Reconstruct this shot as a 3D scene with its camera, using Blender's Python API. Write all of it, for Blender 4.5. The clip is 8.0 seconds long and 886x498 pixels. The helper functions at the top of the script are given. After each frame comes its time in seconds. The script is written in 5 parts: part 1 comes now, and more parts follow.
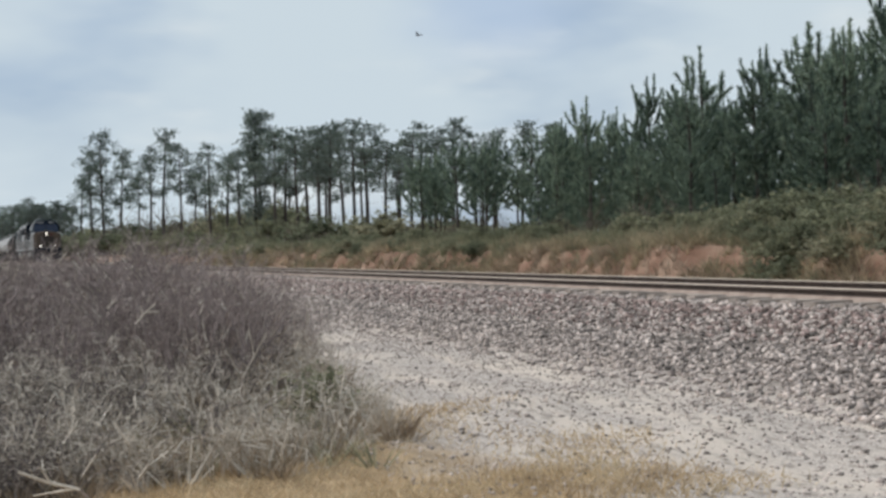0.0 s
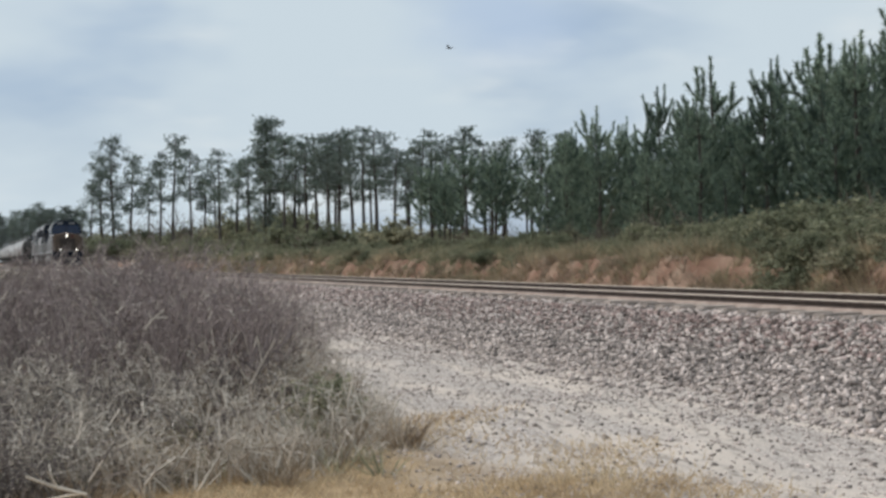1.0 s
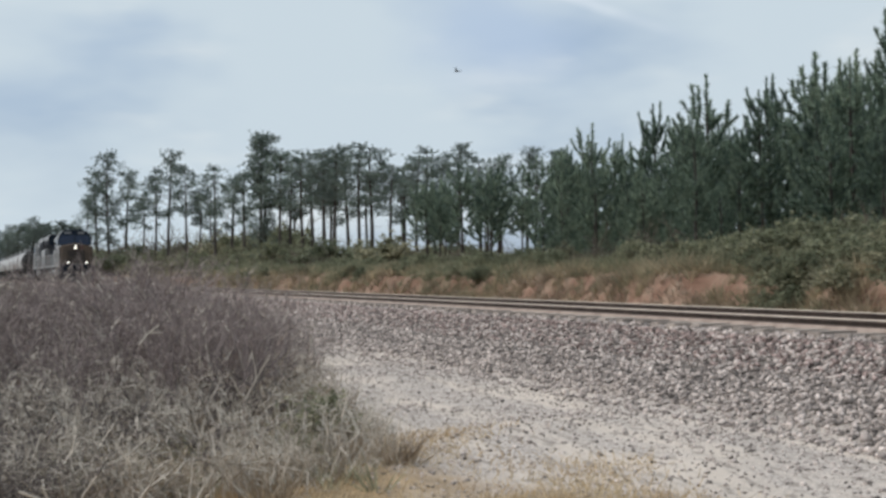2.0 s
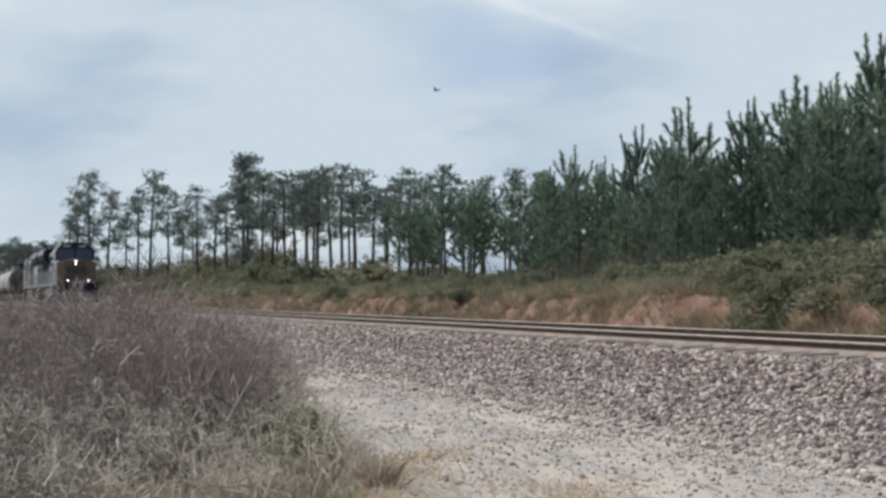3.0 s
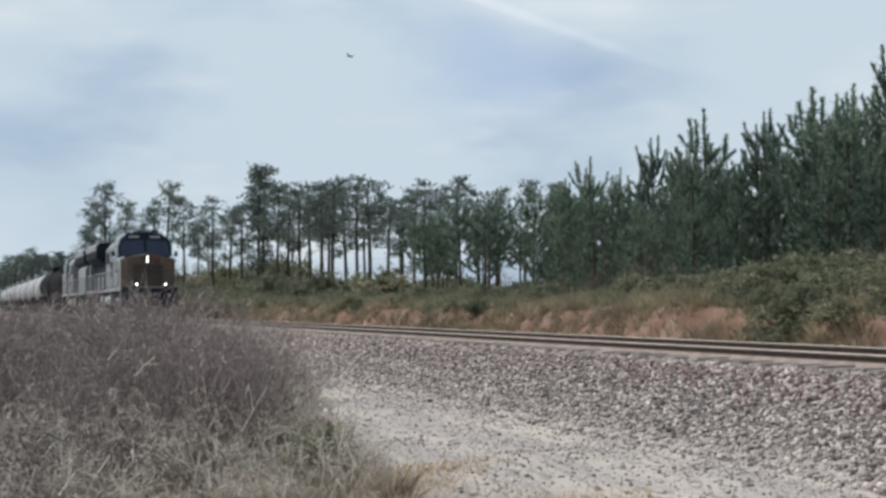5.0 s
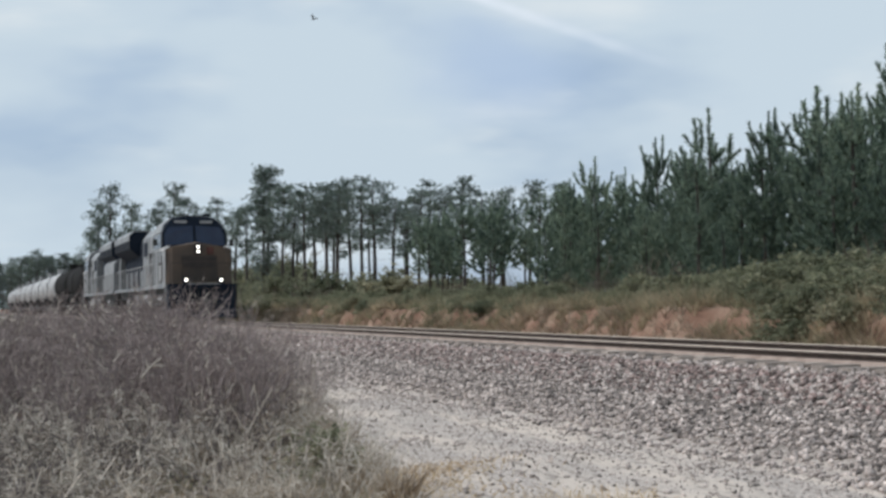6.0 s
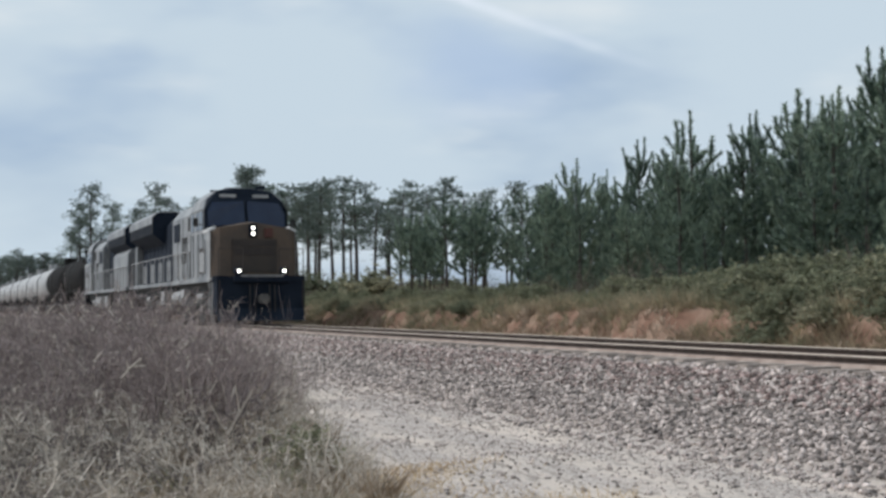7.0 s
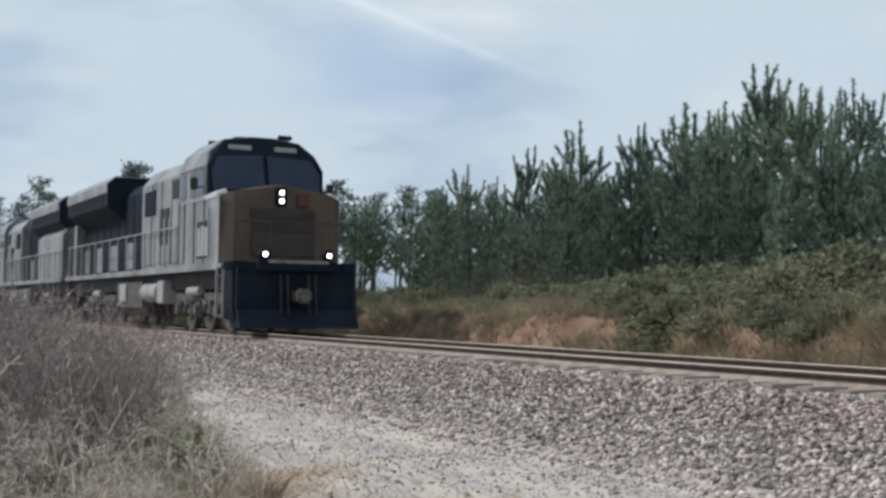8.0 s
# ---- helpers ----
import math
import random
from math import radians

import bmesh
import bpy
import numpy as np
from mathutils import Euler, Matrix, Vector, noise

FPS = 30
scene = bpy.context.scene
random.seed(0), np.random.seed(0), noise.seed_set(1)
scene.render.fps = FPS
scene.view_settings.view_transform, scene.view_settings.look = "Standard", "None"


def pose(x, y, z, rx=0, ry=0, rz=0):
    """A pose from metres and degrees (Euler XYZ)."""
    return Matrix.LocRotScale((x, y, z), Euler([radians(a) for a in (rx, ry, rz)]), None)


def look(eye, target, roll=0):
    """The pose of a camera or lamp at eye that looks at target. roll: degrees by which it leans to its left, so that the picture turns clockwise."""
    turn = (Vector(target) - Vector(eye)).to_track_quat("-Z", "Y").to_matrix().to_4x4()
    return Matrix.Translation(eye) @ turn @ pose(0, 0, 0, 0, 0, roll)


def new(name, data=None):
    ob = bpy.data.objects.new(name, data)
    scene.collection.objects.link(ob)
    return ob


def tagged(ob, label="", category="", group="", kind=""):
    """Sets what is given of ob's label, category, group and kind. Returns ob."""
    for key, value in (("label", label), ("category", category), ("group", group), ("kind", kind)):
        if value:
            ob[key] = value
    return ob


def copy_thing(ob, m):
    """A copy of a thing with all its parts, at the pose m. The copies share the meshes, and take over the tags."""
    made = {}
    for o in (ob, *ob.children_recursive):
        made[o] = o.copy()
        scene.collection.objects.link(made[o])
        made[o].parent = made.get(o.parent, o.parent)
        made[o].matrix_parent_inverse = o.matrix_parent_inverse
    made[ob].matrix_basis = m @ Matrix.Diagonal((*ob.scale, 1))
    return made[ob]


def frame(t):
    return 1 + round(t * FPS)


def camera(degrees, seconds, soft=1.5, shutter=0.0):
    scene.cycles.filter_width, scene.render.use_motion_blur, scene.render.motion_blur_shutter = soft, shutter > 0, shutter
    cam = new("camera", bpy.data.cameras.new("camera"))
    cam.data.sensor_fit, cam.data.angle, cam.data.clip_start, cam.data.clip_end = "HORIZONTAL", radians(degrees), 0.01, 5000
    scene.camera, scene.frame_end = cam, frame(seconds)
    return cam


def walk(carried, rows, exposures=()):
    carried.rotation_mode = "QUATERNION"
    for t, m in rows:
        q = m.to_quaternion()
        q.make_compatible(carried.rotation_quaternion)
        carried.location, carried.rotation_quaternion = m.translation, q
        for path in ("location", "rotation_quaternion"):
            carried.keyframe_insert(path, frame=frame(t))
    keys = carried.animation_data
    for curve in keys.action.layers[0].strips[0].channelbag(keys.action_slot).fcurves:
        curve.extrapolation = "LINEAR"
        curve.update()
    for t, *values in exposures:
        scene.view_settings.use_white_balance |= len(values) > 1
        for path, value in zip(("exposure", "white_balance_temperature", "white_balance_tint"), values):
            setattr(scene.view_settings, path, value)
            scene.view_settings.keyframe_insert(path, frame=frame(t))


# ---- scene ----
# World: the track runs along x, the train comes from -x towards +x, the camera stands on the -y side.
# z = 0 is the level ground where the camera stands; the rail tops lie at z = 0.92.
RAIL_Z, TRACK_Y, EYE_Z = 0.92, 10.16, 1.51
cam = camera(36.13, 8.0, soft=3.0)
ROWS = [  # seconds, yaw to the left of +y, pitch up, lean to the left
    (0.0, 70.12, -0.10, -1.49), (0.5, 70.32, 0.03, -1.16), (1.0, 70.49, 0.26, -0.97), (1.5, 70.52, 0.56, -0.85),
    (3.0, 69.55, 1.84, -0.57), (3.5, 69.40, 2.15, -0.52), (4.0, 69.50, 2.30, -0.48), (4.5, 69.78, 2.33, -0.48),
    (5.0, 70.18, 2.32, -0.46), (6.5, 70.40, 2.35, -0.66), (7.0, 69.62, 2.38, -0.47), (7.5, 68.83, 2.40, -0.33),
    (7.6, 68.57, 2.41, -0.27), (7.9, 66.62, 2.50, 0.30), (8.0, 64.95, 2.56, 0.73),
]


def aim(yaw, pitch, lean):
    a, b = radians(yaw), radians(pitch)
    eye = Vector((0, 0, EYE_Z))
    return look(eye, eye + Vector((-math.sin(a) * math.cos(b), math.cos(a) * math.cos(b), math.sin(b))), lean)


walk(cam, [(t, aim(a, b, c)) for t, a, b, c in ROWS], [(0.0, 0.07, 6340, 10), (4.0, 0.07, 6210, 10), (8.0, 0.05, 6120, 10)])

# ---- light ----
SUN_FROM = Vector((-0.38, -0.60, 0.70)).normalized()
sun = new("sun", bpy.data.lights.new("sun", "SUN"))
sun.data.energy, sun.data.angle, sun.data.color = 2.6, radians(3.0), (1.0, 0.965, 0.92)
sun.matrix_world = look(SUN_FROM * 50, (0, 0, 0))

world = bpy.data.worlds.new("sky")
scene.world = world
world.use_nodes = True
wn, wl = world.node_tree.nodes, world.node_tree.links
wn.clear()
w_out, w_bg = wn.new("ShaderNodeOutputWorld"), wn.new("ShaderNodeBackground")
w_bg.inputs["Strength"].default_value = 0.1
w_sky = wn.new("ShaderNodeTexSky")
w_sky.sky_type, w_sky.sun_disc = "NISHITA", False
w_sky.sun_elevation = math.asin(SUN_FROM.z)
w_sky.sun_rotation = math.atan2(SUN_FROM.x, SUN_FROM.y)
w_sky.dust_density, w_sky.ozone_density = 1.5, 1.5
w_tc = wn.new("ShaderNodeTexCoord")


def cloud_noise(scale, stretch, shift, low, high):
    m = wn.new("ShaderNodeMapping")
    m.inputs["Scale"].default_value, m.inputs["Location"].default_value = (1, 1, stretch), shift
    m.inputs["Rotation"].default_value = (0.10, 0.06, 0)
    n = wn.new("ShaderNodeTexNoise")
    n.inputs["Scale"].default_value, n.inputs["Detail"].default_value, n.inputs["Roughness"].default_value = scale, 4, 0.5
    r = wn.new("ShaderNodeMapRange")
    r.interpolation_type = "SMOOTHSTEP"
    r.inputs["From Min"].default_value, r.inputs["From Max"].default_value = low, high
    wl.new(w_tc.outputs["Generated"], m.inputs["Vector"])
    wl.new(m.outputs["Vector"], n.inputs["Vector"])
    wl.new(n.outputs["Fac"], r.inputs["Value"])
    return r.outputs["Result"]


def w_mix(fac, a, b):
    x = wn.new("ShaderNodeMix")
    x.data_type = "RGBA"
    for sock, v in ((x.inputs["Factor"], fac), (x.inputs["A"], a), (x.inputs["B"], b)):
        if isinstance(v, (float, tuple)):
            sock.default_value = v
        else:
            wl.new(v, sock)
    return x.outputs["Result"]


def cloud_gap(yaw, pitch, inner, outer):
    """A soft opening in the cloud round one direction, its edge broken by noise."""
    a, b = radians(yaw), radians(pitch)
    d = wn.new("ShaderNodeVectorMath")
    d.operation = "DISTANCE"
    d.inputs[1].default_value = (-math.sin(a) * math.cos(b), math.cos(a) * math.cos(b), math.sin(b) * 1.7)
    m, t, mixed = wn.new("ShaderNodeMapping"), wn.new("ShaderNodeTexNoise"), wn.new("ShaderNodeVectorMath")
    m.inputs["Scale"].default_value = (1, 1, 1.7)
    t.inputs["Scale"].default_value, t.inputs["Detail"].default_value = 9, 3
    mixed.operation = "MULTIPLY_ADD"
    mixed.inputs[1].default_value = (0.10, 0.10, 0.10)
    off = wn.new("ShaderNodeVectorMath")
    off.inputs[1].default_value = (-0.05, -0.05, -0.05)
    wl.new(w_tc.outputs["Generated"], m.inputs["Vector"])
    wl.new(m.outputs["Vector"], t.inputs["Vector"])
    wl.new(m.outputs["Vector"], mixed.inputs[2])
    wl.new(t.outputs["Color"], mixed.inputs[0])
    wl.new(mixed.outputs["Vector"], off.inputs[0])
    wl.new(off.outputs["Vector"], d.inputs[0])
    r = wn.new("ShaderNodeMapRange")
    r.interpolation_type = "SMOOTHSTEP"
    r.inputs["From Min"].default_value, r.inputs["From Max"].default_value = outer, inner
    r.inputs["To Max"].default_value = 0.85
    wl.new(d.outputs["Value"], r.inputs["Value"])
    return r.outputs["Result"]


blue = w_mix(0.75, w_sky.outputs["Color"], (3.5, 4.5, 5.9, 1))
veil = w_mix(cloud_noise(3.4, 2.6, (0.3, 0.0, 0.1), 0.24, 0.54), blue, (5.7, 6.5, 6.95, 1))
veil = w_mix(cloud_noise(6.0, 3.6, (1.7, 0.4, 0.0), 0.48, 0.78), veil, (6.9, 7.35, 7.4, 1))
veil = w_mix(cloud_gap(67.6, 9.8, 0.015, 0.10), veil, (4.35, 5.35, 6.7, 1))
wl.new(veil, w_bg.inputs["Color"])
wl.new(w_bg.outputs["Background"], w_out.inputs["Surface"])


# ---- materials ----
def mat(name, c1, c2, scale=6.0, rough=0.8, bump=0.3, metal=0.0, fine=60.0, spread=0.0, island=False, spec=0.4, stretch=(1, 1, 1)):
    """Two colours mixed by noise at two scales, a bump from the finer one, and a spread of value from piece to piece."""
    m = bpy.data.materials.new(name)
    m.use_nodes = True
    n, l = m.node_tree.nodes, m.node_tree.links
    b = n["Principled BSDF"]
    b.inputs["Roughness"].default_value, b.inputs["Metallic"].default_value = rough, metal
    b.inputs["Specular IOR Level"].default_value = spec
    tc, mp = n.new("ShaderNodeTexCoord"), n.new("ShaderNodeMapping")
    mp.inputs["Scale"].default_value = stretch
    l.new(tc.outputs["Object"], mp.inputs["Vector"])
    big, small = n.new("ShaderNodeTexNoise"), n.new("ShaderNodeTexNoise")
    big.inputs["Scale"].default_value, big.inputs["Detail"].default_value = scale, 5
    small.inputs["Scale"].default_value, small.inputs["Detail"].default_value = fine, 3
    for x in (big, small):
        l.new(mp.outputs["Vector"], x.inputs["Vector"])
    add = n.new("ShaderNodeMath")
    add.operation = "MULTIPLY_ADD"
    l.new(small.outputs["Fac"], add.inputs[0])
    add.inputs[1].default_value = 0.45
    l.new(big.outputs["Fac"], add.inputs[2])
    rng = n.new("ShaderNodeMapRange")
    rng.inputs["From Min"].default_value, rng.inputs["From Max"].default_value = 0.5, 0.95
    l.new(add.outputs[0], rng.inputs["Value"])
    mix = n.new("ShaderNodeMix")
    mix.data_type = "RGBA"
    mix.inputs["A"].default_value, mix.inputs["B"].default_value = (*c1, 1), (*c2, 1)
    l.new(rng.outputs["Result"], mix.inputs["Factor"])
    col = mix.outputs["Result"]
    if spread:
        hsv = n.new("ShaderNodeHueSaturation")
        src = n.new("ShaderNodeNewGeometry").outputs["Random Per Island"] if island else n.new("ShaderNodeObjectInfo").outputs["Random"]
        r2 = n.new("ShaderNodeMapRange")
        r2.inputs["To Min"].default_value, r2.inputs["To Max"].default_value = 1 - spread, 1 + spread
        l.new(src, r2.inputs["Value"])
        l.new(r2.outputs["Result"], hsv.inputs["Value"])
        l.new(col, hsv.inputs["Color"])
        col = hsv.outputs["Color"]
    l.new(col, b.inputs["Base Color"])
    if bump:
        bp = n.new("ShaderNodeBump")
        bp.inputs["Strength"].default_value, bp.inputs["Distance"].default_value = bump, 0.02
        l.new(small.outputs["Fac"], bp.inputs["Height"])
        l.new(bp.outputs["Normal"], b.inputs["Normal"])
    return m


def leaf_mat(name, c1, c2, scale, spread, through_light=0.42, plant=0.0):
    """Thin leaves: part of the light goes through them; plant spreads hue and value from plant to plant."""
    m = mat(name, c1, c2, scale, 0.65, 0.0, spread=spread, island=True, spec=0.3)
    n, l = m.node_tree.nodes, m.node_tree.links
    b = n["Principled BSDF"]
    if plant:
        base = b.inputs["Base Color"].links[0].from_socket
        info, hue, val, hsv = n.new("ShaderNodeObjectInfo"), n.new("ShaderNodeMapRange"), n.new("ShaderNodeMapRange"), n.new("ShaderNodeHueSaturation")
        hue.inputs["To Min"].default_value, hue.inputs["To Max"].default_value = 0.5 - 0.10 * plant, 0.5 + 0.12 * plant
        val.inputs["To Min"].default_value, val.inputs["To Max"].default_value = 1 + plant, 1 - plant
        for r3, sock in ((hue, "Hue"), (val, "Value")):
            l.new(info.outputs["Random"], r3.inputs["Value"]), l.new(r3.outputs["Result"], hsv.inputs[sock])
        l.new(base, hsv.inputs["Color"]), l.new(hsv.outputs["Color"], b.inputs["Base Color"])
    thin, mixer = n.new("ShaderNodeBsdfTranslucent"), n.new("ShaderNodeMixShader")
    l.new(b.inputs["Base Color"].links[0].from_socket, thin.inputs["Color"])
    mixer.inputs["Fac"].default_value = through_light
    l.new(b.outputs[0], mixer.inputs[1]), l.new(thin.outputs[0], mixer.inputs[2])
    l.new(mixer.outputs[0], n["Material Output"].inputs["Surface"])
    return m


def glow(name, colour, strength):
    m = bpy.data.materials.new(name)
    m.use_nodes = True
    b = m.node_tree.nodes["Principled BSDF"]
    b.inputs["Base Color"].default_value = (*colour, 1)
    b.inputs["Emission Color"].default_value, b.inputs["Emission Strength"].default_value = (*colour, 1), strength
    return m


M_GREY = mat("grey_paint", (0.09, 0.095, 0.102), (0.32, 0.312, 0.302), 1.1, 0.42, 0.08, fine=9, spec=0.5, stretch=(1, 1, 0.45))
M_BLUE = mat("dark_blue_paint", (0.007, 0.011, 0.020), (0.015, 0.021, 0.033), 1.5, 0.75, 0.08, fine=16, spec=0.12)
# Yellow darkened to brown: the shade on the nose front is in the colour.
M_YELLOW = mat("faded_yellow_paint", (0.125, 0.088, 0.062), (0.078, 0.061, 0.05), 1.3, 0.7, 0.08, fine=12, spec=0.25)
M_BLACK = mat("sooty_black_steel", (0.012, 0.012, 0.013), (0.045, 0.04, 0.036), 2.0, 0.7, 0.25, fine=25)
M_TRUCK = mat("dusty_truck_steel", (0.03, 0.029, 0.028), (0.15, 0.138, 0.125), 3.5, 0.7, 0.3, fine=22)
M_SILVER = mat("pale_grey_tank_paint", (0.26, 0.26, 0.255), (0.38, 0.37, 0.36), 2.0, 0.5, 0.1, fine=20)
M_WHITE = mat("weathered_white_paint", (0.24, 0.24, 0.238), (0.46, 0.45, 0.44), 0.8, 0.5, 0.1, fine=9)
M_GLASS = mat("dark_window_glass", (0.010, 0.018, 0.045), (0.016, 0.028, 0.06), 2.0, 0.12, 0.0, spec=0.35)
M_WHEEL = mat("wheel_steel", (0.10, 0.08, 0.07), (0.22, 0.2, 0.18), 4.0, 0.45, 0.1, metal=0.6)
M_RED = mat("dull_red_brown", (0.10, 0.03, 0.02), (0.07, 0.03, 0.025), 3.0, 0.6, 0.1)
M_MARK = mat("faded_dark_marking", (0.04, 0.034, 0.032), (0.06, 0.048, 0.042), 3.0, 0.7, 0.05, spec=0.2)
# White for the painted glint on the nose's top edge.
M_GLINT = mat("bright_white_paint", (0.58, 0.58, 0.57), (0.76, 0.75, 0.73), 2.0, 0.4, 0.05)
# The door's yellow is darker still, with the same shade painted in.
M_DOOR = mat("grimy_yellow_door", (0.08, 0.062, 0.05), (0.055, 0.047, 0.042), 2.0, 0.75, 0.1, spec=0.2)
M_LAMP = glow("burning_headlight", (1.0, 0.93, 0.80), 4.5)
# Rust darkened so that the web carries the shadow below the rail head.
M_RAIL = mat("rusty_rail_steel", (0.035, 0.025, 0.021), (0.08, 0.056, 0.044), 8.0, 0.8, 0.3)
M_RAILFOOT = mat("dusty_rail_foot", (0.24, 0.18, 0.15), (0.40, 0.32, 0.27), 6.0, 0.95, 0.4)
M_RAILTOP = mat("worn_rail_head", (0.50, 0.415, 0.33), (0.66, 0.56, 0.46), 3.0, 0.5, 0.1)
M_TIE = mat("weathered_tie_wood", (0.27, 0.222, 0.19), (0.45, 0.385, 0.335), 3.0, 0.9, 0.6, spread=0.22, stretch=(6, 1, 6))
M_STONE = mat("ballast_stone", (0.26, 0.218, 0.197), (0.49, 0.42, 0.38), 9.0, 0.9, 0.4, spread=0.75, island=True)
M_STONE_RUST = mat("rusty_ballast_stone", (0.15, 0.105, 0.092), (0.36, 0.275, 0.25), 9.0, 0.9, 0.4, spread=0.6, island=True)
M_BARK = mat("pine_bark", (0.045, 0.036, 0.032), (0.095, 0.077, 0.068), 7.0, 0.95, 0.7, stretch=(1, 1, 0.25))
M_PINE = leaf_mat("young_pine_needles", (0.042, 0.078, 0.066), (0.325, 0.395, 0.285), 2.6, 0.3, 0.28, 0.28)
M_PINE_OLD = leaf_mat("old_pine_needles", (0.105, 0.142, 0.128), (0.225, 0.262, 0.215), 0.9, 0.35, 0.42, 0.18)
M_TWIG = mat("dead_weed_stems", (0.075, 0.06, 0.056), (0.26, 0.22, 0.20), 3.0, 0.95, 0.0, spread=0.6, island=True)
M_BRAMBLE = mat("dark_bramble_stems", (0.10, 0.085, 0.065), (0.20, 0.165, 0.125), 3.0, 0.95, 0.0, spread=0.4, island=True)
M_TAN = mat("tan_weed_stalks", (0.25, 0.19, 0.135), (0.46, 0.37, 0.275), 3.0, 0.95, 0.0, spread=0.35, island=True)
M_TANK_BLACK = mat("dull_black_tank_paint", (0.010, 0.010, 0.011), (0.03, 0.028, 0.026), 1.5, 0.85, 0.1, spec=0.05)
M_CANE = mat("dark_reddish_canes", (0.21, 0.165, 0.155), (0.36, 0.295, 0.275), 3.0, 0.95, 0.0, spread=0.4, island=True)
M_PALE = mat("bleached_stalks", (0.42, 0.36, 0.30), (0.68, 0.61, 0.52), 3.0, 0.95, 0.0, spread=0.3, island=True)
M_STRAW = leaf_mat("dry_straw_grass", (0.40, 0.28, 0.16), (0.62, 0.50, 0.33), 1.6, 0.3)
M_SEDGE = leaf_mat("bank_sedge_grass", (0.15, 0.126, 0.078), (0.50, 0.405, 0.27), 0.9, 0.4)
M_SEDGE_GREEN = leaf_mat("olive_sedge_grass", (0.11, 0.12, 0.068), (0.36, 0.34, 0.22), 0.8, 0.4)
M_LEAF = leaf_mat("evergreen_shrub_leaves", (0.135, 0.148, 0.088), (0.42, 0.405, 0.27), 1.6, 0.45, 0.40, 0.25)
M_FEATHER = mat("dark_feathers", (0.02, 0.018, 0.016), (0.05, 0.045, 0.04), 8.0, 0.7, 0.1)


def ground_material():
    """Sandy gravel near the camera, dry soil with painted shade under the weeds, red clay in the cut, brown litter on
    the far side.
    """
    m = bpy.data.materials.new("ground_soil")
    m.use_nodes = True
    n, l = m.node_tree.nodes, m.node_tree.links
    b = n["Principled BSDF"]
    b.inputs["Roughness"].default_value = 0.95
    b.inputs["Specular IOR Level"].default_value = 0.2
    geo, sep = n.new("ShaderNodeNewGeometry"), n.new("ShaderNodeSeparateXYZ")
    l.new(geo.outputs["Position"], sep.inputs[0])

    def noise_at(scale, detail=5, stretch=(1, 1, 1)):
        mp = n.new("ShaderNodeMapping")
        mp.inputs["Scale"].default_value = stretch
        l.new(geo.outputs["Position"], mp.inputs["Vector"])
        t = n.new("ShaderNodeTexNoise")
        t.inputs["Scale"].default_value, t.inputs["Detail"].default_value = scale, detail
        l.new(mp.outputs["Vector"], t.inputs["Vector"])
        return t.outputs["Fac"]

    def ramp(value, low, high):
        r = n.new("ShaderNodeMapRange")
        r.interpolation_type = "SMOOTHSTEP"
        r.inputs["From Min"].default_value, r.inputs["From Max"].default_value = low, high
        l.new(value, r.inputs["Value"])
        return r.outputs["Result"]

    def math2(op, a, c):
        q = n.new("ShaderNodeMath")
        q.operation = op
        for s, v in zip(q.inputs, (a, c)):
            if isinstance(v, float):
                s.default_value = v
            else:
                l.new(v, s)
        return q.outputs[0]

    def mix(fac, a, c):
        x = n.new("ShaderNodeMix")
        x.data_type = "RGBA"
        l.new(fac, x.inputs["Factor"])
        for s, v in ((x.inputs["A"], a), (x.inputs["B"], c)):
            if isinstance(v, tuple):
                s.default_value = (*v, 1)
            else:
                l.new(v, s)
        return x.outputs["Result"]

    speck = noise_at(38, 4)
    gravel = mix(ramp(speck, 0.40, 0.62), (0.33, 0.285, 0.255), (0.58, 0.51, 0.455))
    gravel = mix(ramp(noise_at(0.8, 5, (0.35, 1.6, 1)), 0.42, 0.64), gravel, (0.57, 0.49, 0.42))
    gravel = mix(ramp(noise_at(5.5, 6, (0.6, 1.5, 1)), 0.51, 0.68), gravel, (0.30, 0.258, 0.225))
    soil = mix(ramp(noise_at(2.5, 8), 0.28, 0.74), (0.23, 0.16, 0.09), (0.45, 0.32, 0.19))
    # Soil darkened where the weeds stand, for the shade in their gaps.
    shaded_soil = mix(ramp(noise_at(3.0), 0.4, 0.65), (0.06, 0.045, 0.036), (0.14, 0.10, 0.07))
    soil = mix(ramp(sep.outputs["X"], -11.2, -9.4), shaded_soil, soil)
    edge = math2("ADD", sep.outputs["Y"], math2("MULTIPLY", noise_at(0.6, 4), 2.4))
    edge = math2("ADD", edge, math2("MULTIPLY", sep.outputs["X"], -0.12))
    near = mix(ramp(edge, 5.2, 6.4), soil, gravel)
    # Bed colour is darkened to stand for the shadows between the ballast stones.
    bed = mix(ramp(speck, 0.40, 0.62), (0.10, 0.085, 0.075), (0.22, 0.19, 0.17))
    dusty = mix(ramp(noise_at(4.0, 6), 0.36, 0.64), (0.27, 0.215, 0.185), (0.45, 0.37, 0.32))
    bed = mix(ramp(sep.outputs["Y"], 8.62, 8.85), bed, dusty)
    near = mix(ramp(math2("ADD", sep.outputs["Y"], math2("MULTIPLY", noise_at(1.5, 4), 0.8)), 7.3, 8.1), near, bed)
    clay = mix(ramp(noise_at(1.6, 6), 0.38, 0.66), (0.21, 0.12, 0.083), (0.35, 0.24, 0.175))
    litter = mix(ramp(noise_at(1.1, 6), 0.4, 0.62), (0.12, 0.095, 0.055), (0.26, 0.19, 0.10))
    far = mix(ramp(math2("ADD", sep.outputs["Z"], math2("MULTIPLY", noise_at(0.9, 4), 0.9)), 1.75, 2.1), clay, litter)
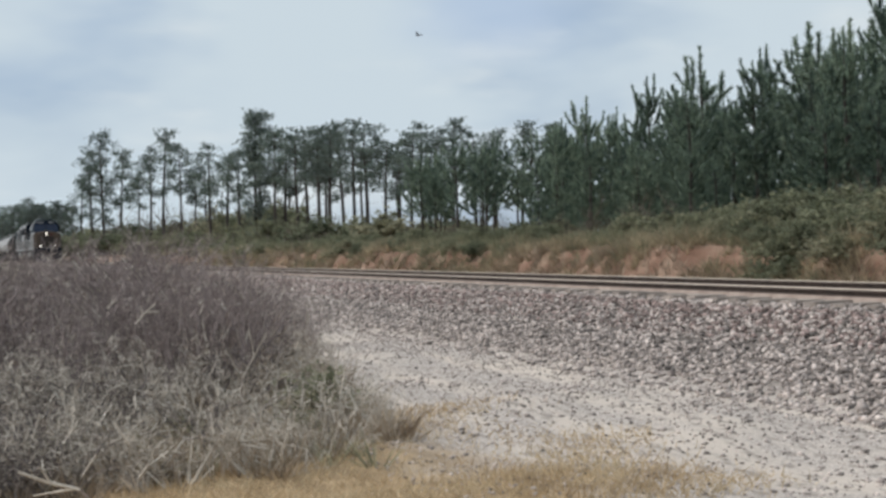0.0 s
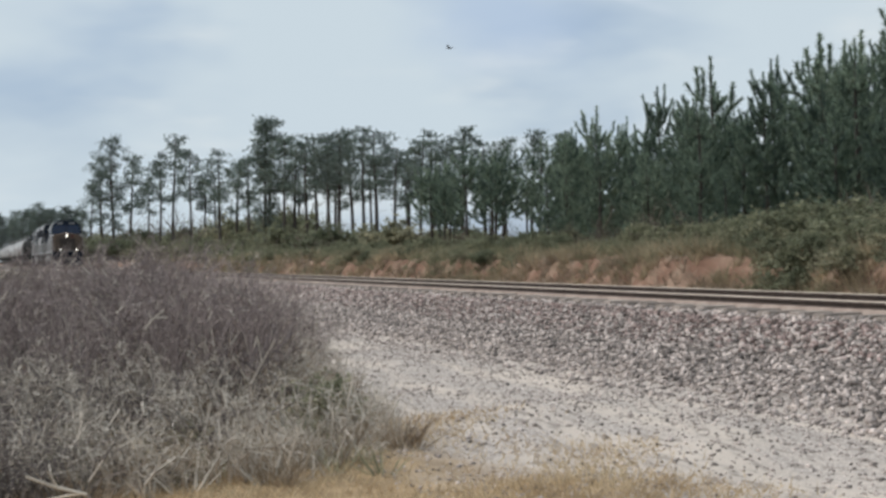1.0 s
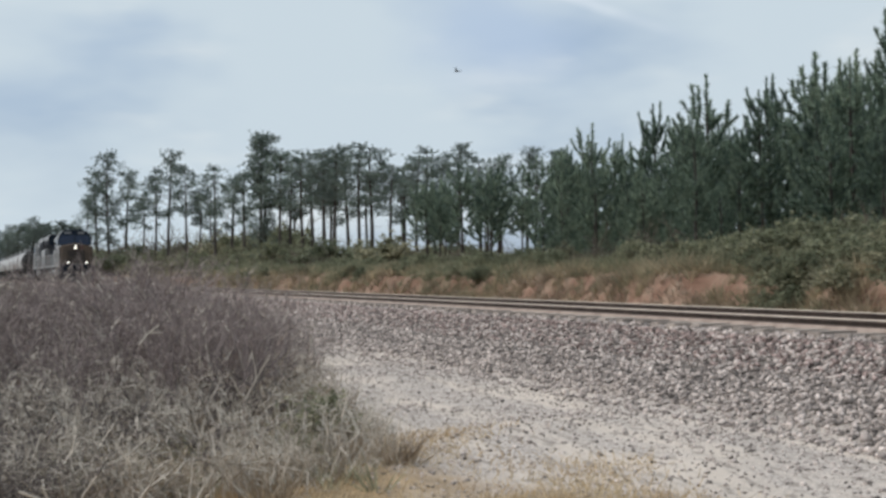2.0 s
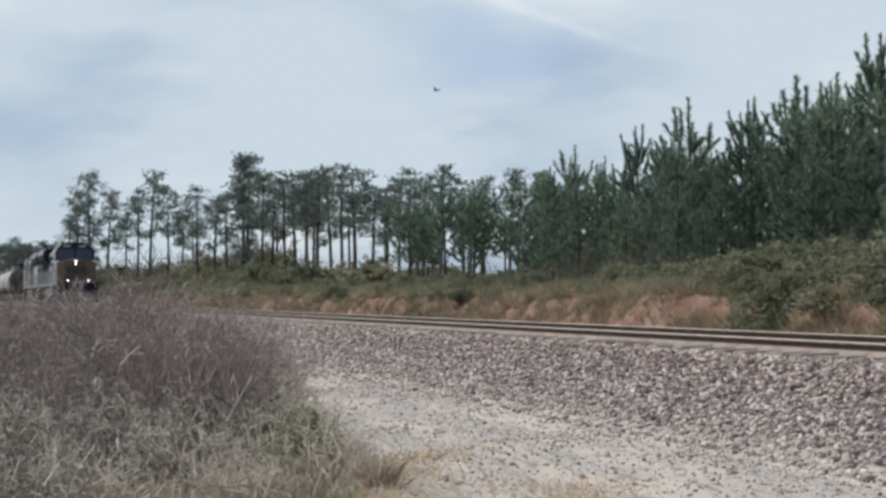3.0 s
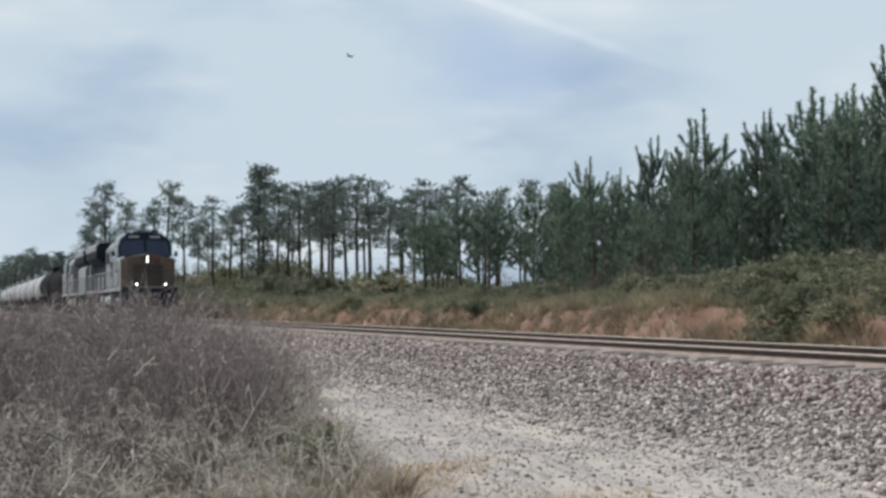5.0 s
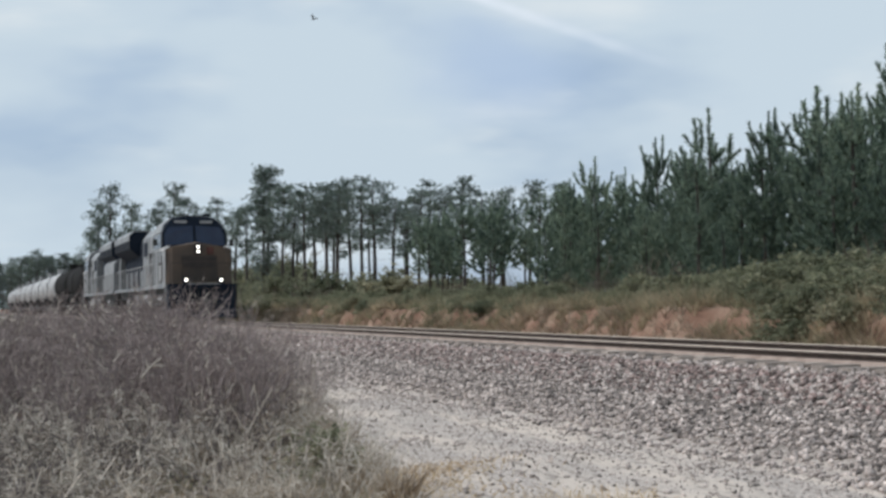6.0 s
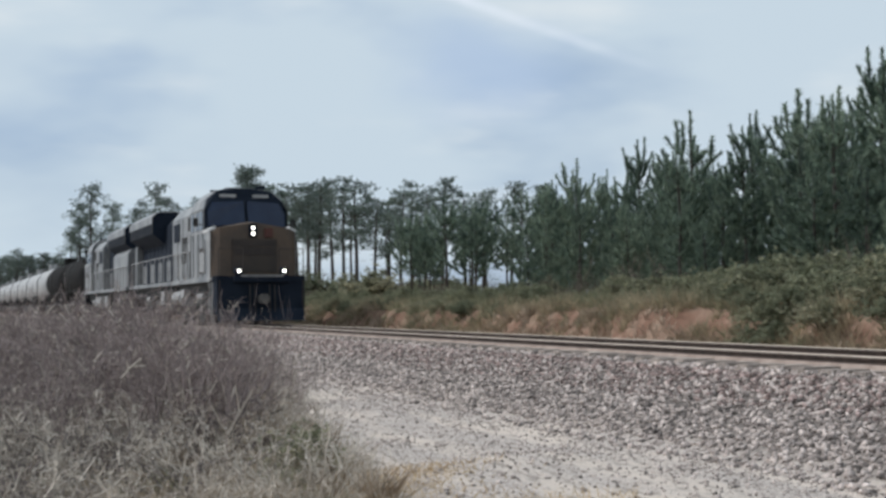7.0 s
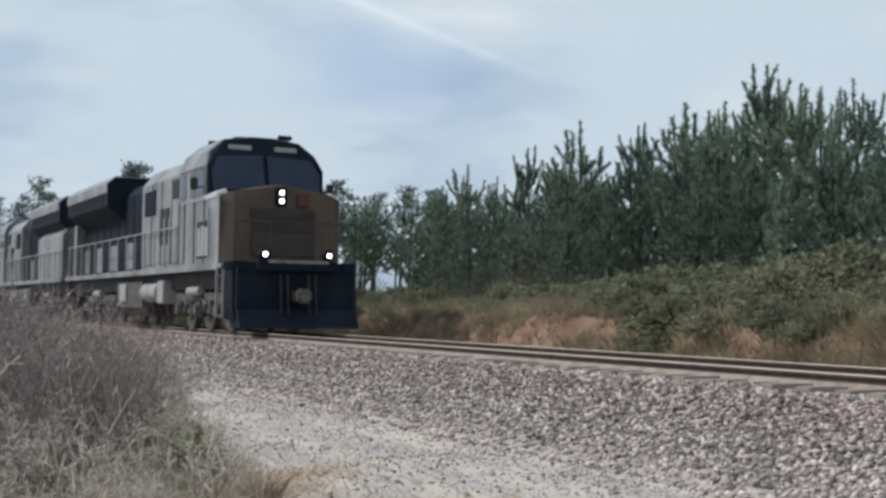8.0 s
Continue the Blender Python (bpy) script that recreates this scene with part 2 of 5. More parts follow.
    col = mix(ramp(sep.outputs["Y"], 13.0, 13.9), near, far)
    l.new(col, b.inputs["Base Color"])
    bp = n.new("ShaderNodeBump")
    bp.inputs["Strength"].default_value, bp.inputs["Distance"].default_value = 0.7, 0.03
    l.new(speck, bp.inputs["Height"])
    l.new(bp.outputs["Normal"], b.inputs["Normal"])
    return m


M_GROUND = ground_material()


# ---- builders ----
def part(name, bm, material, parent=None, label="", smooth=False):
    me = bpy.data.meshes.new(name)
    bmesh.ops.recalc_face_normals(bm, faces=bm.faces)
    bm.to_mesh(me)
    bm.free()
    me.materials.append(material)
    if smooth:
        me.polygons.foreach_set("use_smooth", [True] * len(me.polygons))
    ob = new(name, me)
    ob.parent = parent
    return tagged(ob, label)


def share(name, ob, m, parent):
    """Another object on the same mesh, at a pose in its parent's space."""
    o = new(name, ob.data)
    o.parent, o.matrix_basis = parent, m
    if "label" in ob:
        o["label"] = ob["label"]
    return o


def box(bm, x0, x1, y0, y1, z0, z1, bevel=0.0):
    made = bmesh.ops.create_cube(bm, size=1.0, matrix=Matrix.LocRotScale(((x0 + x1) / 2, (y0 + y1) / 2, (z0 + z1) / 2), None, (abs(x1 - x0), abs(y1 - y0), abs(z1 - z0))))
    if bevel:
        edges = {e for v in made["verts"] for e in v.link_edges}
        bmesh.ops.bevel(bm, geom=list(edges), offset=bevel, segments=2, affect="EDGES")
    return bm


def rod(bm, a, b, r, seg=8, r2=None):
    a, b = Vector(a), Vector(b)
    d = b - a
    m = Matrix.Translation((a + b) / 2) @ d.to_track_quat("Z", "Y").to_matrix().to_4x4()
    bmesh.ops.create_cone(bm, cap_ends=True, segments=seg, radius1=r, radius2=r if r2 is None else r2, depth=d.length, matrix=m)
    return bm


def prism(bm, profile, x0, x1, dx=None):
    """A (y, z) outline drawn along x; dx shifts the x1 end's points one by one."""
    n = len(profile)
    dx = dx or [0] * n
    a = [bm.verts.new((x0, y, z)) for y, z in profile]
    b = [bm.verts.new((x1 + d, y, z)) for (y, z), d in zip(profile, dx)]
    bm.faces.new(a), bm.faces.new(b)
    for i in range(n):
        j = (i + 1) % n
        bm.faces.new((a[i], a[j], b[j], b[i]))
    return bm


def mesh_np(name, V, F, material, smooth=False):
    """A triangle mesh from arrays."""
    me = bpy.data.meshes.new(name)
    V, F = np.asarray(V, np.float32), np.asarray(F, np.int32)
    me.vertices.add(len(V))
    me.vertices.foreach_set("co", V.ravel())
    me.loops.add(F.size)
    me.loops.foreach_set("vertex_index", F.ravel())
    me.polygons.add(len(F))
    me.polygons.foreach_set("loop_start", np.arange(0, F.size, 3, dtype=np.int32))
    if smooth:
        me.polygons.foreach_set("use_smooth", np.ones(len(F), bool))
    me.update(calc_edges=True)
    me.validate()
    me.materials.append(material)
    return me


def twigs_np(A, B, ra, rb):
    """Three-sided tapering sticks from points A to B."""
    A, B = np.asarray(A, float), np.asarray(B, float)
    ra, rb = np.broadcast_to(ra, len(A)), np.broadcast_to(rb, len(A))
    d = B - A
    d /= np.linalg.norm(d, axis=1, keepdims=True) + 1e-9
    ref = np.where(np.abs(d[:, 2:3]) > 0.9, [[1.0, 0, 0]], [[0, 0, 1.0]])
    u = np.cross(d, ref)
    u /= np.linalg.norm(u, axis=1, keepdims=True)
    w = np.cross(d, u)
    V = np.empty((len(A), 6, 3))
    for k in range(3):
        o = math.cos(k * 2.0944) * u + math.sin(k * 2.0944) * w
        V[:, k], V[:, k + 3] = A + o * ra[:, None], B + o * rb[:, None]
    f = np.array([(0, 1, 4), (0, 4, 3), (1, 2, 5), (1, 5, 4), (2, 0, 3), (2, 3, 5)])
    F = f[None] + 6 * np.arange(len(A))[:, None, None]
    return V.reshape(-1, 3), F.reshape(-1, 3)


def blades_np(P, D, length, width, rng):
    """Flat pointed blades at P along D."""
    n = len(P)
    D = D / (np.linalg.norm(D, axis=1, keepdims=True) + 1e-9)
    s = np.cross(D, rng.normal(size=(n, 3)))
    s /= np.linalg.norm(s, axis=1, keepdims=True) + 1e-9
    L, W = np.broadcast_to(length, n)[:, None], np.broadcast_to(width, n)[:, None]
    V = np.stack([P - s * W / 2, P + s * W / 2, P + D * L], 1)
    return V.reshape(-1, 3), np.arange(3 * n).reshape(-1, 3)


def joined(*sets):
    V, F, k = [], [], 0
    for v, f in sets:
        V.append(v), F.append(np.asarray(f) + k)
        k += len(v)
    return np.concatenate(V), np.concatenate(F)


def hill(x, y):
    """The height of the ground: flat by the camera, the roadbed, a ditch, the cut bank and the wood floor behind it."""
    x, y = np.asarray(x, float), np.asarray(y, float)
    wave = 0.05 * np.sin(x * 0.9 + 1.3 * np.sin(y * 0.7)) + 0.03 * np.sin(x * 2.3 + y * 1.9)
    edge = 0.35 * np.sin(x * 0.37) + 0.22 * np.sin(x * 0.91 + 1.0) + 0.12 * np.sin(x * 2.1)
    z = np.interp(y, [-4000, 6.7, 7.0, 8.50, 8.85, 11.5, 11.8, 12.9, 13.8], [0, 0, 0.03, 0.61, 0.735, 0.755, 0.66, 0.42, 0.50])
    bank = np.interp(y + edge * np.clip((y - 13) / 2, 0, 1), [14.0, 14.3, 14.75, 15.5, 17.5, 22, 60, 4000], [0, 0.18, 0.80, 0.98, 1.02, 1.10, 1.35, 1.42])
    rough = np.interp(y, [5.6, 6.8, 12.0, 13.2], [1.0, 0.12, 0.12, 1.0])
    return z + bank + wave * rough


# ---- ground ----
def ground_sheet():
    xs = np.concatenate([np.geomspace(-4000, -75, 34), np.arange(-74, 12, 0.3), np.geomspace(13, 4000, 24)])
    ys = np.concatenate([-np.geomspace(4000, 4, 22), np.arange(-3, 24, 0.22), np.geomspace(25, 4000, 26)])
    X, Y = np.meshgrid(xs, ys)
    V = np.stack([X, Y, hill(X, Y)], -1).reshape(-1, 3)
    nx, ny = len(xs), len(ys)
    i = (np.arange(ny - 1)[:, None] * nx + np.arange(nx - 1)[None]).ravel()
    F = np.concatenate([np.stack([i, i + 1, i + nx + 1], 1), np.stack([i, i + nx + 1, i + nx], 1)])
    tagged(new("ground", mesh_np("ground", V, F, M_GROUND, True)), "sandy gravel ground with dry soil and a red clay cut", "ground", kind="structure")


def rocks_np(P, size, rng):
    """Broken stones: stretched and turned eight-cornered lumps."""
    c = np.array([(1, 0, 0), (-1, 0, 0), (0, 1, 0), (0, -1, 0), (0, 0, 1), (0, 0, -1)], float)
    f = np.array([(0, 2, 4), (2, 1, 4), (1, 3, 4), (3, 0, 4), (2, 0, 5), (1, 2, 5), (3, 1, 5), (0, 3, 5)])
    n = len(P)
    V = c[None] * rng.uniform(0.55, 1.15, (n, 6, 1)) + rng.normal(scale=0.22, size=(n, 6, 3))
    q, _ = np.linalg.qr(rng.normal(size=(n, 3, 3)))
    q[np.linalg.det(q) < 0, :, 0] *= -1
    V = np.einsum("nij,nkj->nki", q, V) * np.broadcast_to(size, n)[:, None, None] * np.array([1, 1, 0.8])
    return (V + P[:, None]).reshape(-1, 3), (f[None] + 6 * np.arange(n)[:, None, None]).reshape(-1, 3)


def ballast():
    rng = np.random.default_rng(3)
    n = 58000
    x = -4 - 75 * rng.random(n) ** 1.7
    y = rng.uniform(6.75, 9.0, n)
    keep = rng.random(n) < np.clip((y - 6.6) / 0.75, 0.12, 1)
    x, y = x[keep], y[keep]
    n2 = 14000
    x2, y2 = -4 - 70 * rng.random(n2) ** 1.5, rng.uniform(8.9, 12.6, n2)
    x, y = np.concatenate([x, x2]), np.concatenate([y, y2])
    size = rng.uniform(0.017, 0.046, len(x)) * (1 + 0.25 * rng.random(len(x)) ** 4) * (1 + np.clip((-x - 25) / 60, 0, 1))
    P = np.stack([x, y, hill(x, y) + size * 0.25], 1)
    tagged(new("ballast_stones", mesh_np("ballast_stones", *rocks_np(P, size, rng), M_STONE)), "grey crushed stone ballast on the track shoulder", "ballast", kind="stuff")
    n = 9000
    x, y = -4 - 70 * rng.random(n) ** 1.6, 8.72 - 0.75 * rng.random(n) ** 1.8
    size = rng.uniform(0.02, 0.05, n) * (1 + np.clip((-x - 25) / 60, 0, 1))
    P = np.stack([x, y, hill(x, y) + size * 0.45], 1)
    tagged(new("rusty_ballast", mesh_np("rusty_ballast", *rocks_np(P, size, rng), M_STONE_RUST)), "rust-stained ballast along the tie ends", "ballast", kind="stuff")
    n = 22000
    x, y = -4 - 40 * rng.random(n) ** 1.4, 6.9 - 4.2 * rng.random(n) ** 1.6
    size = rng.uniform(0.006, 0.021, n) * (1 + 0.9 * rng.random(n) ** 8)
    P = np.stack([x, y, hill(x, y) + size * 0.2], 1)
    tagged(new("loose_gravel", mesh_np("loose_gravel", *rocks_np(P, size, rng), M_STONE)), "loose grey gravel strewn over sandy ground", "gravel", kind="stuff")


def track():
    t = tagged(new("railway_track"), "single railway track with rusty rails on wooden ties", "railway track")
    t.location = (0, TRACK_Y, RAIL_Z)
    prof = [(-0.07, -0.17), (0.07, -0.17), (0.07, -0.155), (0.012, -0.135), (0.012, -0.045), (0.036, -0.035), (0.036, -0.008), (-0.036, -0.008), (-0.036, -0.035), (-0.012, -0.045), (-0.012, -0.135), (-0.07, -0.155)]
    for side in (-0.755, 0.755):
        # The dark web reads as a painted shadow line between head and foot.
        r = part("rail", prism(bmesh.new(), [(y + side, z) for y, z in prof], -900, 60), M_RAIL, t)
        part("rail_foot", prism(bmesh.new(), [(side - 0.085, -0.172), (side + 0.085, -0.172), (side + 0.075, -0.145), (side + 0.022, -0.085), (side - 0.022, -0.085), (side - 0.075, -0.145)], -900, 60), M_RAILFOOT, r, "dusty rust-brown rail foot")
        part("rail_head", prism(bmesh.new(), [(side - 0.033, -0.007), (side + 0.033, -0.007), (side + 0.026, 0), (side - 0.026, 0)], -900, 60), M_RAILTOP, r, "worn bright running surface")
    rng = random.Random(5)
    first = None
    for i in range(290):
        m = pose(5 - 0.52 * i, rng.uniform(-0.04, 0.04), -0.115 - rng.uniform(0, 0.012), 0, 0, rng.uniform(-0.8, 0.8))
        if first is None:
            first = part("tie", box(bmesh.new(), -0.115, 0.115, -1.3, 1.3, -0.18, 0, 0.012), M_TIE, t)
            first.matrix_basis = m
            plate = part("tie_plate", box(box(bmesh.new(), -0.09, 0.09, -0.92, -0.59, 0.0, 0.012), -0.09, 0.09, 0.59, 0.92, 0.0, 0.012), M_RAIL, first, "rusty steel tie plates")
        else:
            share("tie", first, m, t)
    bm = bmesh.new()
    for i in range(290, 900):
        box(bm, 5 - 0.52 * i - 0.115, 5 - 0.52 * i + 0.115, -1.3, 1.3, -0.30, -0.13)
    tagged(part("far_ties", bm, M_TIE, t), kind="stuff")


# ---- train ----
WHEELSETS = []  # wheelset, its place on its thing, the sense in which it turns
WHEEL_R = 0.52


def wheelset(parent, x, sense, radius=WHEEL_R):
    bm = bmesh.new()
    rod(bm, (0, -0.95, 0), (0, 0.95, 0), 0.09)
    for s in (-1, 1):
        rod(bm, (0, s * 0.70, 0), (0, s * 0.83, 0), radius, 28)
        rod(bm, (0, s * 0.66, 0), (0, s * 0.70, 0), radius + 0.03, 28)
        rod(bm, (0, s * 0.83, 0), (0, s * 0.86, 0), radius * 0.45, 14)
        for k in range(5):
            a = k * 1.2566
            rod(bm, (0.3 * math.cos(a), s * 0.82, 0.3 * math.sin(a)), (0.3 * math.cos(a), s * 0.85, 0.3 * math.sin(a)), 0.06, 6)
    w = part("wheelset", bm, M_WHEEL, parent)
    w.location = (x, 0, radius)
    WHEELSETS.append((w, (x, 0, radius), sense, radius))
    return w


def side_frame(bm, xs, y, r):
    """One cast truck side: a beam that dips between axle boxes, with springs."""
    s = 1 if y > 0 else -1
    x0, x1 = xs[0] - 0.55, xs[-1] + 0.55
    box(bm, x0, x1, y - 0.09, y + 0.09, r + 0.20, r + 0.42, 0.03)
    for x in xs:
        box(bm, x - 0.24, x + 0.24, y - 0.12, y + 0.12, r - 0.20, r + 0.24, 0.04)
        rod(bm, (x, y, r), (x, y + s * 0.20, r), 0.15, 12)
        rod(bm, (x - 0.33, y, r - 0.06), (x - 0.33, y, r + 0.25), 0.075, 8)
        rod(bm, (x + 0.33, y, r - 0.06), (x + 0.33, y, r + 0.25), 0.075, 8)
    for a, b in zip(xs, xs[1:]):
        box(bm, (a + b) / 2 - 0.2, (a + b) / 2 + 0.2, y - 0.08, y + 0.08, r - 0.12, r + 0.25, 0.03)
        rod(bm, (a + 0.2, y + s * 0.08, r + 0.36), ((a + b) / 2, y + s * 0.14, r + 0.10), 0.05, 6)


def locomotive():
    """A six-axle wide-nosed freight diesel; origin on the rail top under the front step, x ahead."""
    t = tagged(new("diesel_locomotive"), "grey and dark blue freight locomotive with yellow nose, shade painted in", "locomotive", "locomotives of the train")
    # frame and deck
    bm = bmesh.new()
    box(bm, -21.6, -0.9, -1.2, 1.2, 1.02, 1.5, 0.03)
    part("underframe", bm, M_BLACK, t)
    bm = bmesh.new()
    box(bm, -21.7, -0.95, -1.53, 1.53, 1.50, 1.60, 0.015)
    for s in (-1, 1):
        box(bm, -21.7, -1.25, s * 1.50, s * 1.545, 1.46, 1.62, 0.008)
    part("walkway", bm, M_GREY, t, "pale grey walkway with a deep side sill")
    # front: pilot, plough, steps, coupler
    bm = bmesh.new()
    prism(bm, [(-1.45, 0.30), (1.45, 0.30), (1.5, 0.62), (1.5, 1.62), (-1.5, 1.62), (-1.5, 0.62)], -0.75, -0.12)
    prism(bm, [(-1.42, 0.12), (1.42, 0.12), (1.42, 0.55), (-1.42, 0.55)], -0.45, 0.22, [0.06, 0.06, -0.14, -0.14])
    box(bm, -0.95, -0.10, -1.50, -1.12, 1.40, 1.64, 0.02)
    box(bm, -0.95, -0.10, 1.12, 1.50, 1.40, 1.64, 0.02)
    part("pilot", bm, M_BLUE, t, "dark blue pilot with a snow plough")
    bm = box(bmesh.new(), -0.14, 0.10, -0.95, 0.95, 1.42, 1.66, 0.03)
    part("anticlimber", bm, M_BLUE, t)
    part("front_sill", box(bmesh.new(), -0.05, 0.125, -0.72, 0.72, 1.60, 1.665, 0.01), M_GREY, t, "pale worn step edge")
    bm = bmesh.new()
    box(bm, -0.1, 0.45, -0.14, 0.14, 0.72, 0.98, 0.04)
    box(bm, 0.40, 0.72, -0.20, 0.12, 0.70, 1.02, 0.06)
    part("coupler", bm, M_TRUCK, t)
    for s in (-1, 1):
        for k in range(4):
            step = part("step", box(bmesh.new(), -1.28, -0.78, s * 1.30, s * 1.54, 0.36 + 0.31 * k, 0.40 + 0.31 * k, 0.008), M_TRUCK, t)
        for x in (-1.30, -0.77):
            part("step_post", box(bmesh.new(), x - 0.02, x + 0.02, s * 1.50, s * 1.55, 0.34, 1.45), M_SILVER, t)
        bm = bmesh.new()
        for a, b in (((-0.08, s * 1.42, 0.5), (-0.02, s * 1.42, 1.5)), ((-0.1, s * 0.62, 1.62), (-0.1, s * 0.62, 2.55)), ((-0.1, s * 1.45, 1.62), (-0.1, s * 1.45, 2.55)), ((-0.1, s * 0.62, 2.55), (-0.1, s * 1.45, 2.55))):
            rod(bm, a, b, 0.018, 6)
        part("front_handrail", bm, M_MARK, t)
        lamp = part("ditch_light", rod(bmesh.new(), (-0.30, s * 0.77, 1.80), (0.0, s * 0.77, 1.80), 0.13, 16), M_BLUE, t)
        part("lens", rod(bmesh.new(), (0.0, s * 0.77, 1.80), (0.012, s * 0.77, 1.80), 0.056, 16), M_LAMP, lamp, "burning lamp")
    bm = bmesh.new()
    for y in (-0.42, -0.25, 0.25, 0.42):
        rod(bm, (0.05, y, 1.35), (0.16, y, 0.45), 0.028, 6)
    part("brake_hoses", bm, M_BLACK, t)
    # nose
    bm = bmesh.new()
    low = [(-2.7, -1.49), (-1.32, -1.49), (-1.06, -1.22), (-1.02, 0.0), (-1.06, 1.22), (-1.32, 1.49), (-2.7, 1.49)]
    z_top = [3.34, 3.22, 3.30, 3.50, 3.30, 3.22, 3.34]
    a = [bm.verts.new((x, y, 1.6)) for x, y in low]
    b = [bm.verts.new((x - 0.06, y * 0.985, z)) for (x, y), z in zip(low, z_top)]
    rear = bm.verts.new((-2.7, 0, 3.60))
    bm.faces.new(a)
    for i in range(6):
        bm.faces.new((a[i], a[i + 1], b[i + 1], b[i]))
        bm.faces.new((b[i], b[i + 1], rear))
    bm.faces.new((a[6], a[0], b[0], rear, b[6]))
    nose = part("nose", bm, M_YELLOW, t, "wide yellow nose with its shade painted in as brown")
    for s in (-1, 1):
        part("nose_side", prism(bmesh.new(), [(s * 1.493, 1.62), (s * 1.503, 1.62), (s * 1.503, 3.19), (s * 1.481, 3.21)], -2.69, -1.33), M_GREY, t, "grey painted flank of the nose")
        # This white strip paints the glint where the nose top catches the light.
        part("nose_edge", prism(bmesh.new(), [(s * 1.28, 3.27), (s * 1.52, 3.17), (s * 1.54, 3.26), (s * 1.30, 3.38)], -2.66, -1.42), M_GLINT, t, "top edge with a white glint painted on")
    head = part("headlight", box(bmesh.new(), -1.12, -0.98, -0.22, 0.06, 2.98, 3.42, 0.03), M_BLUE, t, "twin headlight in a dark housing")
    for z in (3.10, 3.30):
        part("lens", rod(bmesh.new(), (-0.98, -0.08, z), (-0.965, -0.08, z), 0.056, 16), M_LAMP, head, "burning lamp")
    part("nose_window", box(bmesh.new(), -1.1, -1.0, 0.32, 0.62, 2.98, 3.30, 0.02), M_RED, t, "dull red square panel")
    part("nose_door", box(bmesh.new(), -1.08, -1.005, -0.80, 0.76, 1.78, 2.92, 0.015), M_DOOR, t, "dark nose door panel with shade painted into its yellow")
    # the lettering panel is plain bars of its size
    for y0, y1, z0, z1 in ((-0.80, 0.75, 2.68, 2.86), (-0.74, 0.70, 2.38, 2.62)):
        part("marking_bar", box(bmesh.new(), -1.03, -0.985, y0, y1, z0, z1, 0.004), M_MARK, nose, "dark faded painted bar")
    # cab
    prof = [(-1.5, 1.6), (1.5, 1.6), (1.5, 4.02), (1.36, 4.42), (0.98, 4.73), (0.3, 4.83), (-0.3, 4.83), (-0.98, 4.73), (-1.36, 4.42), (-1.5, 4.02)]
    slant = [0, 0, -0.10, -0.38, -0.48, -0.50, -0.50, -0.48, -0.38, -0.10]
    cab = part("cab", prism(bmesh.new(), prof, -5.1, -2.45, slant), M_GREY, t, "grey crew cab with dark blue front")
    face = [(-1.46, 3.30), (1.46, 3.30), (1.47, 4.02), (1.33, 4.40), (0.96, 4.71), (0.3, 4.81), (-0.3, 4.81), (-0.96, 4.71), (-1.33, 4.40), (-1.47, 4.02)]
    face_slant = [0.0, 0.0, -0.10, -0.38, -0.48, -0.50, -0.50, -0.48, -0.38, -0.10]
    part("cab_front", prism(bmesh.new(), face, -2.95, -2.42, face_slant), M_BLUE, cab, "dark blue windshield surround")
    for s in (-1, 1):
        pane = [(s * 0.06, 3.50), (s * 1.36, 3.42), (s * 1.38, 3.92), (s * 1.18, 4.28), (s * 0.06, 4.34)]
        part("windshield", prism(bmesh.new(), pane, -2.95, -2.34, [-0.02, -0.02, -0.10, -0.28, -0.30]), M_GLASS, cab, "dark tinted windshield")
        part("number_board", box(bmesh.new(), -2.86, -2.78, s * 0.30, s * 0.88, 4.47, 4.59, 0.01), M_SILVER, cab, "white lit board with unreadable marks")
        for x, half in ((-3.02, 0.36), (-3.80, 0.24), (-4.62, 0.26)):
            part("side_window", box(bmesh.new(), x - half, x + half, s * 1.46, s * 1.515, 3.30, 3.98, 0.02), M_GLASS, cab, "dark side window")
        part("window_trim", box(bmesh.new(), -4.95, -2.62, s * 1.49, s * 1.518, 3.18, 3.24, 0.006), M_SILVER, cab, "pale trim line under the windows")
        # The pale strip paints the highlight along the cab's roof edge.
        part("eave", box(bmesh.new(), -5.05, -2.75, s * 1.485, s * 1.53, 4.0, 4.05, 0.01), M_SILVER, cab, "roof edge with its highlight painted pale")
        part("cab_door", box(bmesh.new(), -4.98, -4.55, s * 1.49, s * 1.513, 1.75, 3.12, 0.01), M_GREY, cab)
        bm = bmesh.new()
        for k in range(3):
            box(bm, -2.48 - 0.34 * k, -2.20 - 0.34 * k, s * 1.50, s * 1.524, 1.82, 2.50 + 0.05 * (k == 1))
        part("marking_panel", box(bmesh.new(), -3.22, -2.14, s * 1.50, s * 1.518, 1.76, 2.66, 0.004), M_MARK, cab, "dark marked panel")
        part("side_marking", bm, M_SILVER, cab, "pale grey painted bars")
        for x in (-2.62, -3.55, -4.5, -5.08):
            part("panel_seam", box(bmesh.new(), x - 0.03, x + 0.03, s * 1.495, s * 1.516, 1.66, 3.26), M_BLACK, cab, "dark panel seam")
        part("grab_iron", rod(bmesh.new(), (-2.0, s * 1.56, 1.75), (-2.0, s * 1.56, 2.95), 0.02, 6), M_SILVER, cab)
        mirror = rod(bmesh.new(), (-2.75, s * 1.5, 3.5), (-2.70, s * 1.78, 3.5), 0.02, 6)
        box(mirror, -2.74, -2.66, s * 1.66, s * 1.84, 3.42, 3.72, 0.02)
        part("wing_mirror", mirror, M_BLACK, cab)
    bm = bmesh.new()
    box(bm, -4.6, -3.4, -0.55, 0.55, 4.76, 4.88, 0.05)
